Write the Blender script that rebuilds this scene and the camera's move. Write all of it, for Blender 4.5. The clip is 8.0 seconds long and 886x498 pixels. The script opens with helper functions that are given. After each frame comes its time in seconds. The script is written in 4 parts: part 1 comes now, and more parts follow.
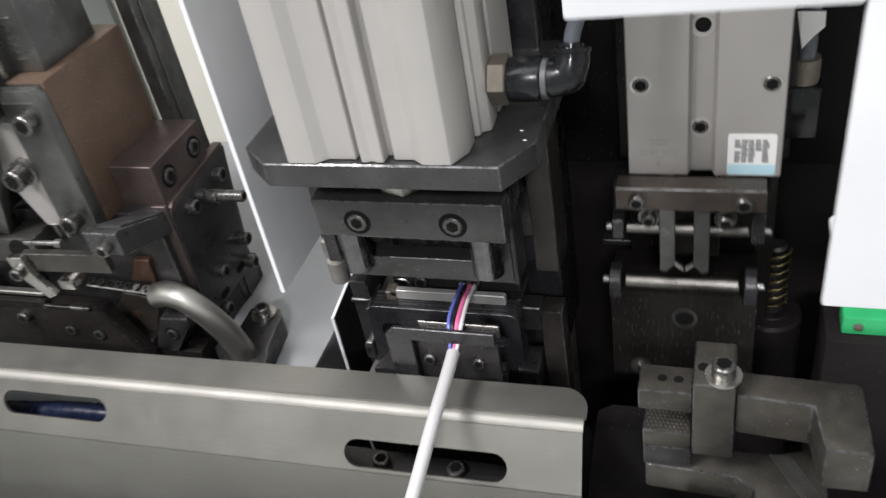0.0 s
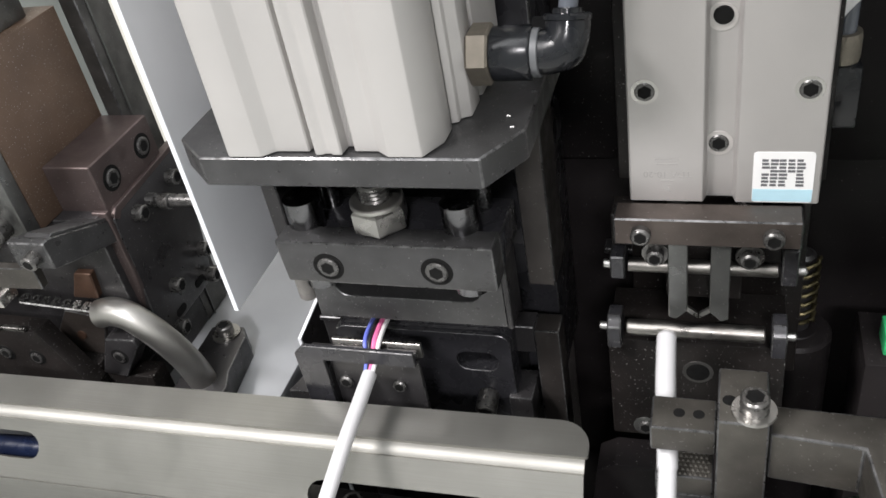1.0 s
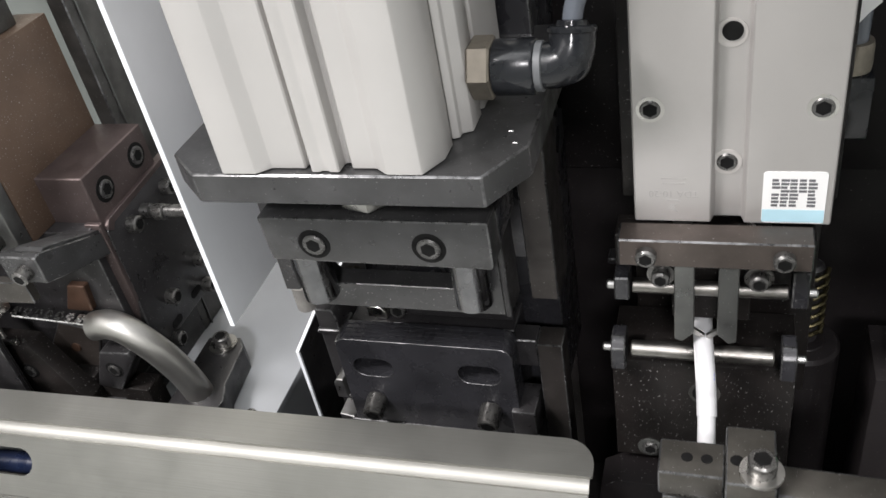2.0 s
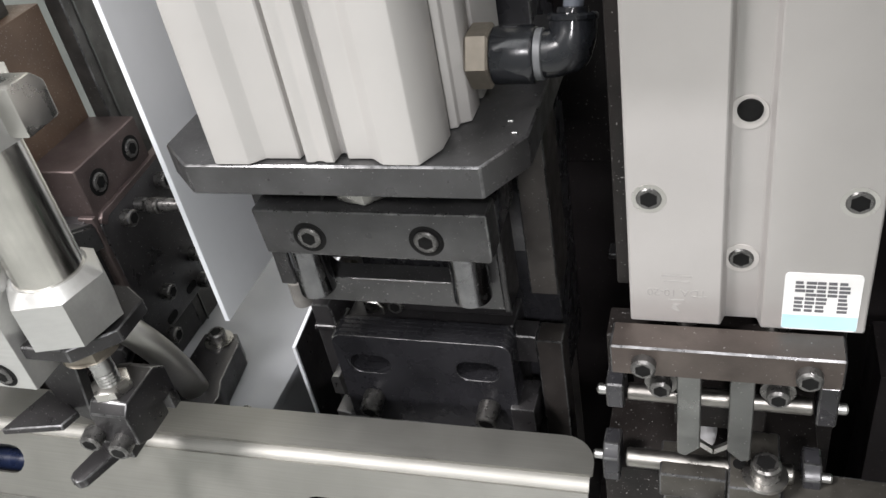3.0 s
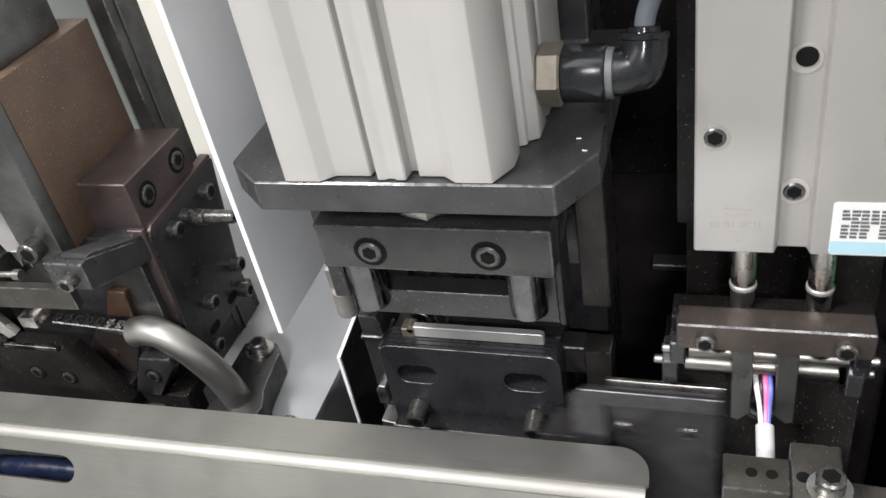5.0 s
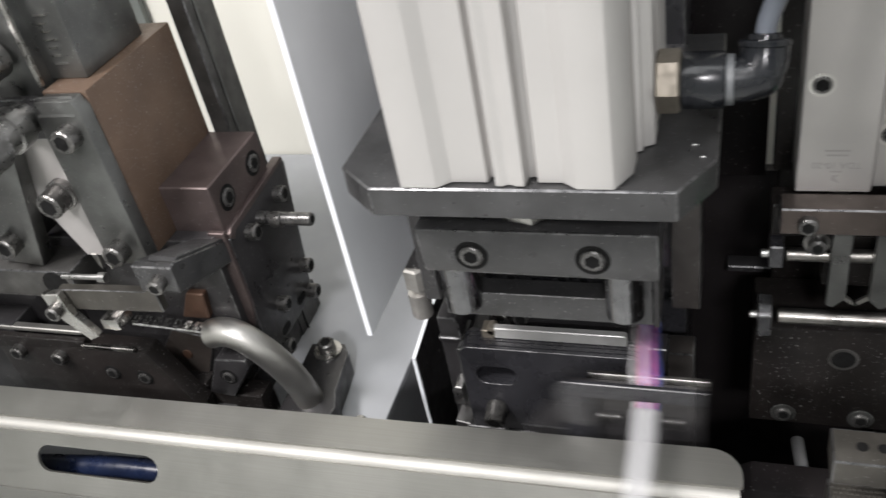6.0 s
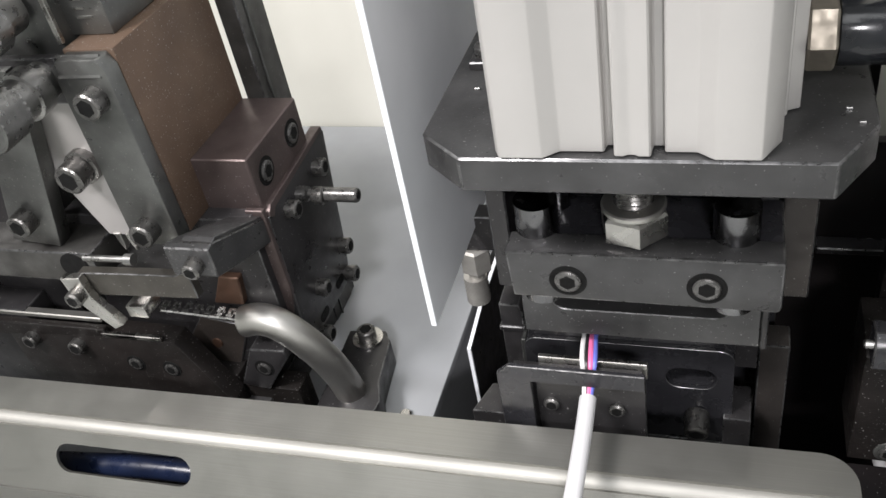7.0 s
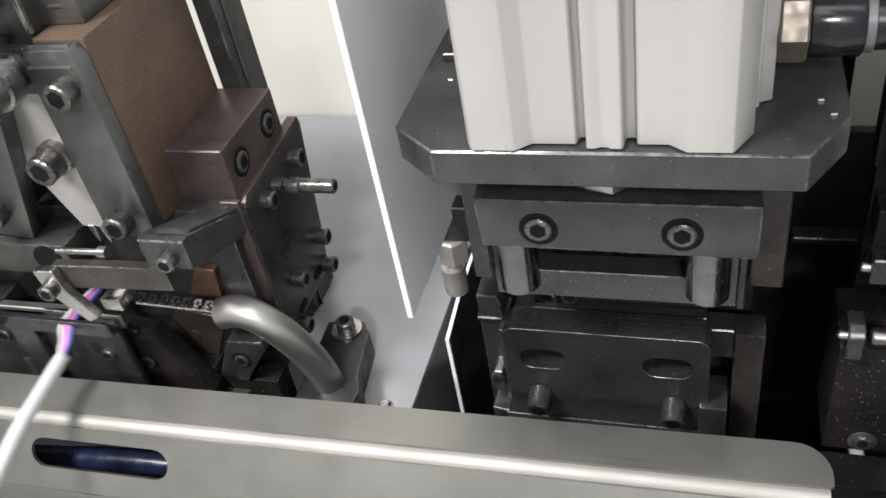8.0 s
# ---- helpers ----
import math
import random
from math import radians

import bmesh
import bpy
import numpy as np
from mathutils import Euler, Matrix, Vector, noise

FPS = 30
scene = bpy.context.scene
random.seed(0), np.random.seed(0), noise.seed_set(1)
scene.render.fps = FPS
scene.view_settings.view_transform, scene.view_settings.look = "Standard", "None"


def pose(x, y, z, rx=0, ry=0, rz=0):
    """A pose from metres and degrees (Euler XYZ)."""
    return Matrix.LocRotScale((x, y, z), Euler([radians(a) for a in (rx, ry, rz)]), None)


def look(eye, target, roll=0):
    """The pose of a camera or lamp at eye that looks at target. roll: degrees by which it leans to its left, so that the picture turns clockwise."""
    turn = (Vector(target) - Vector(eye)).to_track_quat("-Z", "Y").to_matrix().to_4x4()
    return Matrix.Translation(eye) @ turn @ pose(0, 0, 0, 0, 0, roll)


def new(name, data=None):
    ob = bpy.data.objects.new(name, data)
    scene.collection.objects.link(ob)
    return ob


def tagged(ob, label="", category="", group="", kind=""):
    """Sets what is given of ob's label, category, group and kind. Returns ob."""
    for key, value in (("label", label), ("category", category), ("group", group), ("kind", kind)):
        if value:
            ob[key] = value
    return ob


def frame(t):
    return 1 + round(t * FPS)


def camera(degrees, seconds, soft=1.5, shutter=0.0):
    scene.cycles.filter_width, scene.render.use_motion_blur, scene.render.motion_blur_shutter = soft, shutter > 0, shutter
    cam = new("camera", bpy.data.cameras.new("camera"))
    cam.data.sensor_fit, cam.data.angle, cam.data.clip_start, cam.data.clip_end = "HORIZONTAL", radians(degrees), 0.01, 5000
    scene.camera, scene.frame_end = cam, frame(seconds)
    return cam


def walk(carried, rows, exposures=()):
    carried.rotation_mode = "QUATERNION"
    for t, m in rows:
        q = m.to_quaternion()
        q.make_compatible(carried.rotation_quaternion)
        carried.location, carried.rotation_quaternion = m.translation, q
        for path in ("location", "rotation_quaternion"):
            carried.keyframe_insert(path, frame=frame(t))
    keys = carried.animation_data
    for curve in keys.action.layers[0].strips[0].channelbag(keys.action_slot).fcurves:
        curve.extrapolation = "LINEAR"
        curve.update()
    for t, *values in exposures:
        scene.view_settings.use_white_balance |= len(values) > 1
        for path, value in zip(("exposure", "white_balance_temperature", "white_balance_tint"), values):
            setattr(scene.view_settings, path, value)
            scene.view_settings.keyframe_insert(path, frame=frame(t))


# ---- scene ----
cam = camera(54.0, 8.0, 1.5, 0.5)
PATH = [
    (0, (0.094, -0.185, 0.221), (-0.524, 1.296, -0.973), -11.3),
    (0.2, (0.091, -0.171, 0.207), (-0.525, 1.32, -0.975), -11.3),
    (0.5, (0.091, -0.163, 0.201), (-0.526, 1.33, -0.978), -11.4),
    (1, (0.087, -0.153, 0.195), (-0.527, 1.346, -0.978), -11.3),
    (1.5, (0.085, -0.148, 0.197), (-0.528, 1.347, -0.981), -11.5),
    (3, (0.084, -0.143, 0.192), (-0.529, 1.35, -0.991), -11.4),
    (3.5, (0.08, -0.145, 0.193), (-0.541, 1.347, -0.986), -11.6),
    (4, (0.074, -0.146, 0.197), (-0.543, 1.348, -0.982), -11.5),
    (5.5, (0.066, -0.147, 0.199), (-0.558, 1.344, -0.978), -11.8),
    (6, (0.048, -0.153, 0.205), (-0.586, 1.33, -0.979), -12.1),
    (6.2, (0.038, -0.151, 0.201), (-0.604, 1.327, -0.984), -12.0),
    (6.5, (0.024, -0.15, 0.201), (-0.604, 1.317, -1.005), -12.1),
    (7, (0.018, -0.137, 0.192), (-0.596, 1.318, -1.035), -11.8),
    (7.5, (0.017, -0.137, 0.192), (-0.582, 1.313, -1.049), -11.7),
    (8, (0.02, -0.135, 0.192), (-0.56, 1.31, -1.063), -11.4),
]
walk(cam, [(t, look(eye, target, roll)) for t, eye, target, roll in PATH], [(0.0, -0.26), (0.5, 0.0), (1.5, 0.12), (4.5, 0.1), (8.0, 0.05)])

# ---- world and light ----
world = bpy.data.worlds.new("workshop_air")
scene.world = world
world.use_nodes = True
world.node_tree.nodes["Background"].inputs[0].default_value = (0.97, 0.95, 1.0, 1)
world.node_tree.nodes["Background"].inputs[1].default_value = 0.35
scene.view_settings.exposure = 0.0


def area_lamp(name, eye, target, sx, sy, watts, colour):
    data = bpy.data.lights.new(name, "AREA")
    data.shape, data.size, data.size_y, data.energy, data.color = "RECTANGLE", sx, sy, watts, colour
    ob = new(name, data)
    ob.matrix_world = look(eye, target)
    return ob


area_lamp("work_light", (-0.55, -0.55, 1.02), (-0.03, 0.05, 0.03), 0.32, 0.20, 22.5, (1.0, 0.958, 0.955))
area_lamp("ceiling_light", (0.40, -1.65, 1.35), (0, 0.05, 0.03), 0.30, 0.14, 27.0, (1.0, 0.972, 0.995))
# Broad fill lamp added to lift the dark parts; no known fixture.
area_lamp("fill_light", (0.2, -0.8, 2.08), (0.2, -0.79, 0.0), 2.4, 1.2, 31.0, (0.97, 0.98, 1.0))


# ---- materials ----
def material(name, colour, rough, metal=0.0, vary=0.25, scale=60.0, bump=0.0, bump_scale=900.0, specks=0.0,
             streak=None, rough_vary=0.12, stain_or_reflection=None, spec=0.5):
    """Colour varied at two scales, roughness varied, fine relief, light dust specks, streaks along an axis."""
    m = bpy.data.materials.new(name)
    m.use_nodes = True
    nt = m.node_tree
    n, l = nt.nodes, nt.links
    b = n["Principled BSDF"]
    b.inputs["Metallic"].default_value = metal
    b.inputs["Specular IOR Level"].default_value = spec
    tc = n.new("ShaderNodeTexCoord")
    src = tc.outputs["Object"]

    def noise_at(s, detail=4.0, vec=None):
        t = n.new("ShaderNodeTexNoise")
        t.inputs["Scale"].default_value = s
        t.inputs["Detail"].default_value = detail
        l.new(vec or src, t.inputs["Vector"])
        return t.outputs["Fac"]

    def mixed(fac, a, c):
        x = n.new("ShaderNodeMix")
        x.data_type = "RGBA"
        if isinstance(fac, float):
            x.inputs[0].default_value = fac
        else:
            l.new(fac, x.inputs[0])
        for sock, v in ((x.inputs[6], a), (x.inputs[7], c)):
            if isinstance(v, tuple):
                sock.default_value = (*v, 1)
            else:
                l.new(v, sock)
        return x.outputs[2]

    def ranged(v, lo, hi, a, c):
        r = n.new("ShaderNodeMapRange")
        for k, x in zip(range(1, 5), (lo, hi, a, c)):
            r.inputs[k].default_value = x
        l.new(v, r.inputs[0])
        return r.outputs[0]

    dark = tuple(c * (1 - vary) for c in colour)
    light = tuple(min(1, c * (1 + vary)) for c in colour)
    big = noise_at(scale, 5)
    fine = noise_at(scale * 9, 3)
    col = mixed(ranged(big, 0.3, 0.7, 0, 1), dark, light)
    col = mixed(ranged(fine, 0.35, 0.75, 0, 0.35), col, colour)
    if stain_or_reflection:
        col = mixed(ranged(noise_at(scale * 0.45, 6), 0.5, 0.68, 0, 0.75), col, stain_or_reflection)
    r = ranged(noise_at(scale * 2.3, 4), 0.3, 0.7, rough - rough_vary, rough + rough_vary)
    if specks:
        col = mixed(ranged(noise_at(1500.0, 2), 0.732 - specks * 0.045, 0.775 - specks * 0.045, 0, 0.5), col, (0.42, 0.42, 0.41))
    height = None
    if streak:
        mp = n.new("ShaderNodeMapping")
        mp.inputs["Scale"].default_value = streak
        l.new(src, mp.inputs[0])
        s = noise_at(1.0, 6, mp.outputs[0])
        col = mixed(ranged(s, 0.3, 0.7, 0, 0.5), col, dark)
        rs = n.new("ShaderNodeMath")
        rs.operation = "ADD"
        l.new(r, rs.inputs[0])
        l.new(ranged(s, 0.2, 0.8, -0.03, 0.035), rs.inputs[1])
        r = rs.outputs[0]
        height = s
    l.new(col, b.inputs["Base Color"])
    l.new(r, b.inputs["Roughness"])
    if bump:
        bp = n.new("ShaderNodeBump")
        bp.inputs["Strength"].default_value = bump
        bp.inputs["Distance"].default_value = 0.0003
        l.new(height or noise_at(bump_scale, 3), bp.inputs["Height"])
        l.new(bp.outputs[0], b.inputs["Normal"])
    return m


BLACK = material("black_oxide_steel", (0.021, 0.020, 0.021), 0.38, 0.2, 0.3, 70, 0.10, 1400, specks=0.85)
BLACK_GLOSS = material("black_anodised", (0.022, 0.022, 0.025), 0.28, 0.15, 0.3, 60, 0.06, 1500, specks=0.45)
GUNMETAL = material("worn_dark_steel", (0.10, 0.098, 0.094), 0.42, 0.75, 0.35, 90, 0.15, 1300, specks=0.6, stain_or_reflection=(0.04, 0.038, 0.036))
STRIP = material("brushed_dark_steel", (0.14, 0.143, 0.138), 0.38, 0.8, 0.25, 80, 0.15, 1300, specks=0.9, stain_or_reflection=(0.065, 0.065, 0.062))
OILED = material("oiled_brown_steel", (0.088, 0.074, 0.066), 0.45, 0.7, 0.3, 70, 0.12, 1300, specks=0.5, stain_or_reflection=(0.07, 0.055, 0.05))
BROWN = material("browned_steel", (0.108, 0.071, 0.049), 0.5, 0.3, 0.22, 45, 0.12, 1200, specks=1.5, stain_or_reflection=(0.082, 0.053, 0.038))
PURPLE = material("purple_brown_steel", (0.102, 0.079, 0.076), 0.42, 0.7, 0.22, 60, 0.12, 1200, specks=0.9)
COPPER = material("copper_brown_steel", (0.075, 0.042, 0.028), 0.45, 0.5, 0.3, 90, 0.1)
SCREW = material("zinc_black_screw", (0.135, 0.132, 0.127), 0.32, 0.85, 0.4, 300, 0.15, 2500)
SCREW_DARK = material("black_screw", (0.115, 0.113, 0.11), 0.32, 0.75, 0.4, 300, 0.15, 2500)
# Near-black that paints shade into holes and sockets; also inks the dial marks.
SHADE_INK = material("hole_shade_and_dial_ink", (0.005, 0.005, 0.005), 0.7, 0.0, 0.3, 200, spec=0.15)
BRIGHT = material("ground_steel", (0.40, 0.397, 0.39), 0.34, 1.0, 0.12, 120, 0.05, 1800)
GROUND = material("satin_ground_bar", (0.45, 0.45, 0.44), 0.4, 0.5, 0.12, 120, 0.05, 1800)
ROLLER = material("oily_ground_steel", (0.26, 0.25, 0.235), 0.36, 1.0, 0.3, 150, 0.08, 1500, stain_or_reflection=(0.14, 0.13, 0.12))
NICKEL = material("nickel_plate", (0.46, 0.45, 0.43), 0.29, 1.0, 0.12, 90, 0.04, 1800)
# Olive tint and broad darker patches paint in reflections of the surroundings.
STAINLESS = material("brushed_stainless", (0.32, 0.317, 0.296), 0.47, 1.0, 0.13, 22, 0.0, 900, streak=(9, 2600, 2600), rough_vary=0.04, stain_or_reflection=(0.245, 0.244, 0.226))
# Same sheet as the guard, coloured darker and rougher to dim the fold's highlight.
FOLD = material("dimmed_stainless_fold", (0.30, 0.297, 0.278), 0.60, 1.0, 0.13, 22, 0.0, 900, streak=(9, 2600, 2600), rough_vary=0.04)
TUBE = material("drawn_stainless_tube", (0.50, 0.49, 0.465), 0.42, 1.0, 0.08, 60, 0.04, 1500, rough_vary=0.03)
ALU = material("anodised_aluminium", (0.415, 0.405, 0.392), 0.46, 0.35, 0.05, 30, 0.05, 2400, rough_vary=0.05)
ALU_BRUSHED = material("brushed_aluminium", (0.52, 0.52, 0.51), 0.38, 0.85, 0.1, 40, 0.1, 900, streak=(10, 900, 900))
ALU_PALE = material("satin_aluminium", (0.41, 0.395, 0.385), 0.44, 0.5, 0.06, 35, 0.05, 2400, specks=0.15, rough_vary=0.06)
ALU_GROOVE = material("satin_aluminium_groove", (0.48, 0.46, 0.445), 0.42, 0.5, 0.08, 60, 0.05, 2000)
WHITE_PAINT = material("white_powder_coat", (0.66, 0.68, 0.71), 0.5, 0.0, 0.05, 40, 0.07, 1500, rough_vary=0.05)
GREY_PAINT = material("grey_powder_coat", (0.30, 0.31, 0.325), 0.5, 0.0, 0.08, 25, 0.12, 1600, stain_or_reflection=(0.27, 0.28, 0.292))
CREAM = material("cream_painted_panel", (0.72, 0.71, 0.64), 0.55, 0.0, 0.04, 12, 0.1, 800)
OIL_BLACK = material("oily_black_block", (0.010, 0.0085, 0.008), 0.42, 0.05, 0.4, 60, 0.15, 900, specks=1.1, spec=0.2)
FLOOR_DARK = material("oily_machine_bed", (0.011, 0.0095, 0.0098), 0.42, 0.05, 0.4, 30, 0.15, 700, specks=0.5, spec=0.14)
DULL_BRASS = material("dull_nickel_brass", (0.22, 0.198, 0.165), 0.5, 0.8, 0.15, 200, 0.0)
PLASTIC = material("black_plastic", (0.009, 0.010, 0.012), 0.2, 0.0, 0.3, 80, 0.02, spec=0.4)
GREEN = material("green_plastic", (0.03, 0.36, 0.13), 0.4, 0.0, 0.15, 80, 0.05)
BLUE_TUBE = material("blue_air_hose", (0.02, 0.12, 0.55), 0.3, 0.0, 0.15, 80)
DULL_NICKEL = material("dull_nickel", (0.34, 0.33, 0.31), 0.45, 0.6, 0.15, 200, 0.05)
KNURL = material("knurled_steel", (0.24, 0.238, 0.23), 0.33, 0.9, 0.3, 200, 0.1)
SPRING = material("oily_spring_steel", (0.085, 0.072, 0.038), 0.32, 0.9, 0.4, 200)
# Vertical colour streaks paint banded reflections onto the tube.
POLISHED = material("polished_stainless", (0.62, 0.605, 0.57), 0.2, 1.0, 0.3, 60, 0.0, streak=(420, 420, 5), rough_vary=0.04)
POST = material("polished_dark_post", (0.16, 0.16, 0.165), 0.2, 1.0, 0.2, 150, 0.04)
OLIVE = material("worn_olive_steel", (0.082, 0.077, 0.068), 0.42, 0.7, 0.3, 90, 0.15, 1300, specks=0.95, stain_or_reflection=(0.055, 0.05, 0.045))
# Edge wear, coloured brighter to paint highlights along the dark steel's edges.
WORN_GLINT = material("worn_edge_glint", (0.13, 0.13, 0.132), 0.34, 0.85, 0.6, 300, 0.1, stain_or_reflection=(0.035, 0.035, 0.036))
SATIN = material("satin_black_steel", (0.058, 0.058, 0.059), 0.38, 0.5, 0.35, 80, 0.12, 1300, specks=1.0, stain_or_reflection=(0.035, 0.035, 0.035))
DARK_OIL = material("oil_dark_steel", (0.035, 0.031, 0.029), 0.42, 0.5, 0.4, 80, 0.12, 1300, specks=0.6)
DARK_HOSE = material("dark_blue_hose", (0.008, 0.013, 0.034), 0.3, 0.0, 0.3, 90)
SATIN_PLASTIC = material("grey_plastic_band", (0.10, 0.105, 0.11), 0.35, 0.0, 0.15, 80)
CLEAR_TUBE = material("clear_grey_air_hose", (0.10, 0.11, 0.13), 0.15, 0.0, 0.2, 80)
JACKET = material("white_pvc_jacket", (0.49, 0.49, 0.50), 0.42, 0.0, 0.03, 120, 0.08, 1500)
W_WHITE = material("white_wire", (0.66, 0.65, 0.66), 0.4, 0.0, 0.04, 200)
W_BLACK = material("dark_steel_black", (0.020, 0.0205, 0.0215), 0.33, 0.25, 0.3, 70, 0.10, 1400, specks=0.5)
W_PINK = material("pink_wire", (0.68, 0.15, 0.33), 0.4, 0.0, 0.06, 200)
W_BLUE = material("blue_wire", (0.12, 0.15, 0.52), 0.4, 0.0, 0.1, 200)
TIN = material("tinned_terminal", (0.66, 0.65, 0.64), 0.3, 1.0, 0.2, 400)
STICKER = material("white_sticker", (0.80, 0.80, 0.80), 0.5, 0.0, 0.03, 80)
STICKER_BLUE = material("pale_blue_print", (0.45, 0.68, 0.78), 0.5, 0.0, 0.05, 200)
PRINT = material("grey_print", (0.30, 0.29, 0.28), 0.6, 0.0, 0.1, 200)
DARK_PRINT = material("dark_print", (0.12, 0.12, 0.13), 0.6, 0.0, 0.1, 200)
LINER = material("grey_green_paint", (0.13, 0.142, 0.132), 0.5, 0.0, 0.15, 30, 0.15, 900)
ROOM = material("workshop_wall", (0.74, 0.75, 0.73), 0.8, 0.0, 0.06, 1.5, 0.1, 40)

# ---- mesh helpers (all numbers in millimetres) ----
MM = 0.001
DARK_STEELS = (BLACK, BLACK_GLOSS, GUNMETAL, OLIVE, OILED, SATIN, DARK_OIL)
ORIGIN = {}


def thing(name, base, label, category, group=""):
    ob = new(name)
    ob.empty_display_size = 0.01
    ob.location = Vector(base) * MM
    ORIGIN[ob] = Vector(base)
    return tagged(ob, label, category, group)


def part(name, bm, mat, parent=None, label="", smooth=True):
    base = ORIGIN.get(parent, Vector((0, 0, 0)))
    bmesh.ops.recalc_face_normals(bm, faces=bm.faces)
    for v in bm.verts:
        v.co = (v.co - base) * MM
    me = bpy.data.meshes.new(name)
    bm.to_mesh(me)
    bm.free()
    me.materials.append(mat)
    me.materials.append(WORN_GLINT if mat in DARK_STEELS else mat)
    if smooth:
        me.shade_smooth()
        me.set_sharp_from_angle(angle=radians(32))
    ob = new(name, me)
    if parent is not None:
        ob.parent = parent
        ORIGIN[ob] = base
    return tagged(ob, label)


def structure(name, bm, mat, label, category):
    return tagged(part(name, bm, mat), label, category, "", "structure")


def softened(bm, width):
    """Edges rounded off; the new narrow faces take the second material, a worn edge with painted highlight."""
    if width > 0:
        sharp = [e for e in bm.edges if len(e.link_faces) == 2 and e.calc_face_angle(0) > 0.5]
        bmesh.ops.bevel(bm, geom=sharp, offset=width, segments=2 if width > 0.45 else 1, profile=0.5, affect="EDGES", clamp_overlap=True, material=1)
    return bm


def box(x0, x1, y0, y1, z0, z1, bevel=0.4):
    bm = bmesh.new()
    bmesh.ops.create_cube(bm, size=1)
    for v in bm.verts:
        v.co = Vector(((x0 + x1) / 2 + v.co.x * (x1 - x0), (y0 + y1) / 2 + v.co.y * (y1 - y0), (z0 + z1) / 2 + v.co.z * (z1 - z0)))
    return softened(bm, bevel)


def to3(axis, a, b, h):
    return Vector({"x": (h, a, b), "y": (a, h, b), "z": (a, b, h)}[axis])


def arc(ca, cb, r, a0, a1, n=6):
    return [(ca + r * math.cos(radians(a0 + (a1 - a0) * k / n)), cb + r * math.sin(radians(a0 + (a1 - a0) * k / n))) for k in range(n + 1)]


def stadium(ca, cb, length, height, n=8):
    r, s = height / 2, (length - height) / 2
    return arc(ca + s, cb, r, -90, 90, n) + arc(ca - s, cb, r, 90, 270, n)


def ring(ca, cb, r, n=20):
    return [(ca + r * math.cos(2 * math.pi * k / n), cb + r * math.sin(2 * math.pi * k / n)) for k in range(n)]


def slab(axis, h0, h1, outline, holes=(), bevel=0.3):
    """A plate of that outline (in the plane across the axis) with holes right through it."""
    bm = bmesh.new()
    for loop in (outline, *holes):
        vs = [bm.verts.new(to3(axis, a, b, h0)) for a, b in loop]
        for k, v in enumerate(vs):
            bm.edges.new((v, vs[k - 1]))
    if holes:
        bmesh.ops.triangle_fill(bm, use_beauty=True, use_dissolve=False, edges=bm.edges[:])
    else:
        bm.verts.ensure_lookup_table()
        bm.faces.new(bm.verts[:])
    made = bmesh.ops.extrude_face_region(bm, geom=bm.faces[:])
    off = to3(axis, 0, 0, h1 - h0)
    bmesh.ops.translate(bm, vec=off, verts=[g for g in made["geom"] if isinstance(g, bmesh.types.BMVert)])
    bmesh.ops.recalc_face_normals(bm, faces=bm.faces)
    return softened(bm, bevel)


def basis(way):
    way = Vector(way).normalized()
    side = way.orthogonal().normalized() if abs(way.z) > 0.9 else way.cross(Vector((0, 0, 1))).normalized()
    return way, side, way.cross(side)


def lofted(rings):
    bm = bmesh.new()
    rows = [[bm.verts.new(p) for p in r] for r in rings]
    n = len(rows[0])
    for a, b in zip(rows, rows[1:]):
        for k in range(n):
            bm.faces.new((a[k], a[(k + 1) % n], b[(k + 1) % n], b[k]))
    bm.faces.new(rows[0])
    bm.faces.new(rows[-1])
    bmesh.ops.recalc_face_normals(bm, faces=bm.faces)
    return bm


def hexed(angle, across):
    """Radius of a hexagon of that width across flats, at an angle."""
    a = (angle + math.pi / 6) % (math.pi / 3) - math.pi / 6
    return across / 2 / math.cos(a)


def turned(centre, way, profile, n=24, across=0.0):
    """A turned body: profile of (radius, height) along way; with across, radii marked None are hexagonal."""
    w, s, u = basis(way)
    c = Vector(centre)
    rings = []
    for r, h in profile:
        pts = []
        for k in range(n):
            a = 2 * math.pi * k / n
            q = hexed(a, across) if r is None else r
            pts.append(c + w * h + (s * math.cos(a) + u * math.sin(a)) * q)
        rings.append(pts)
    return lofted(rings)


def hex_prism(centre, way, across, length, edge=0.5):
    """A hexagonal bar with its ends chamfered."""
    r = across / 2 / math.cos(math.pi / 6)
    return turned(centre, way, [(r - edge, 0), (r, edge), (r, length - edge), (r - edge, length)], 6)


def joined(*bms):
    out = bmesh.new()
    for b in bms:
        me = bpy.data.meshes.new("join")
        b.to_mesh(me)
        b.free()
        out.from_mesh(me)
        bpy.data.meshes.remove(me)
    return out


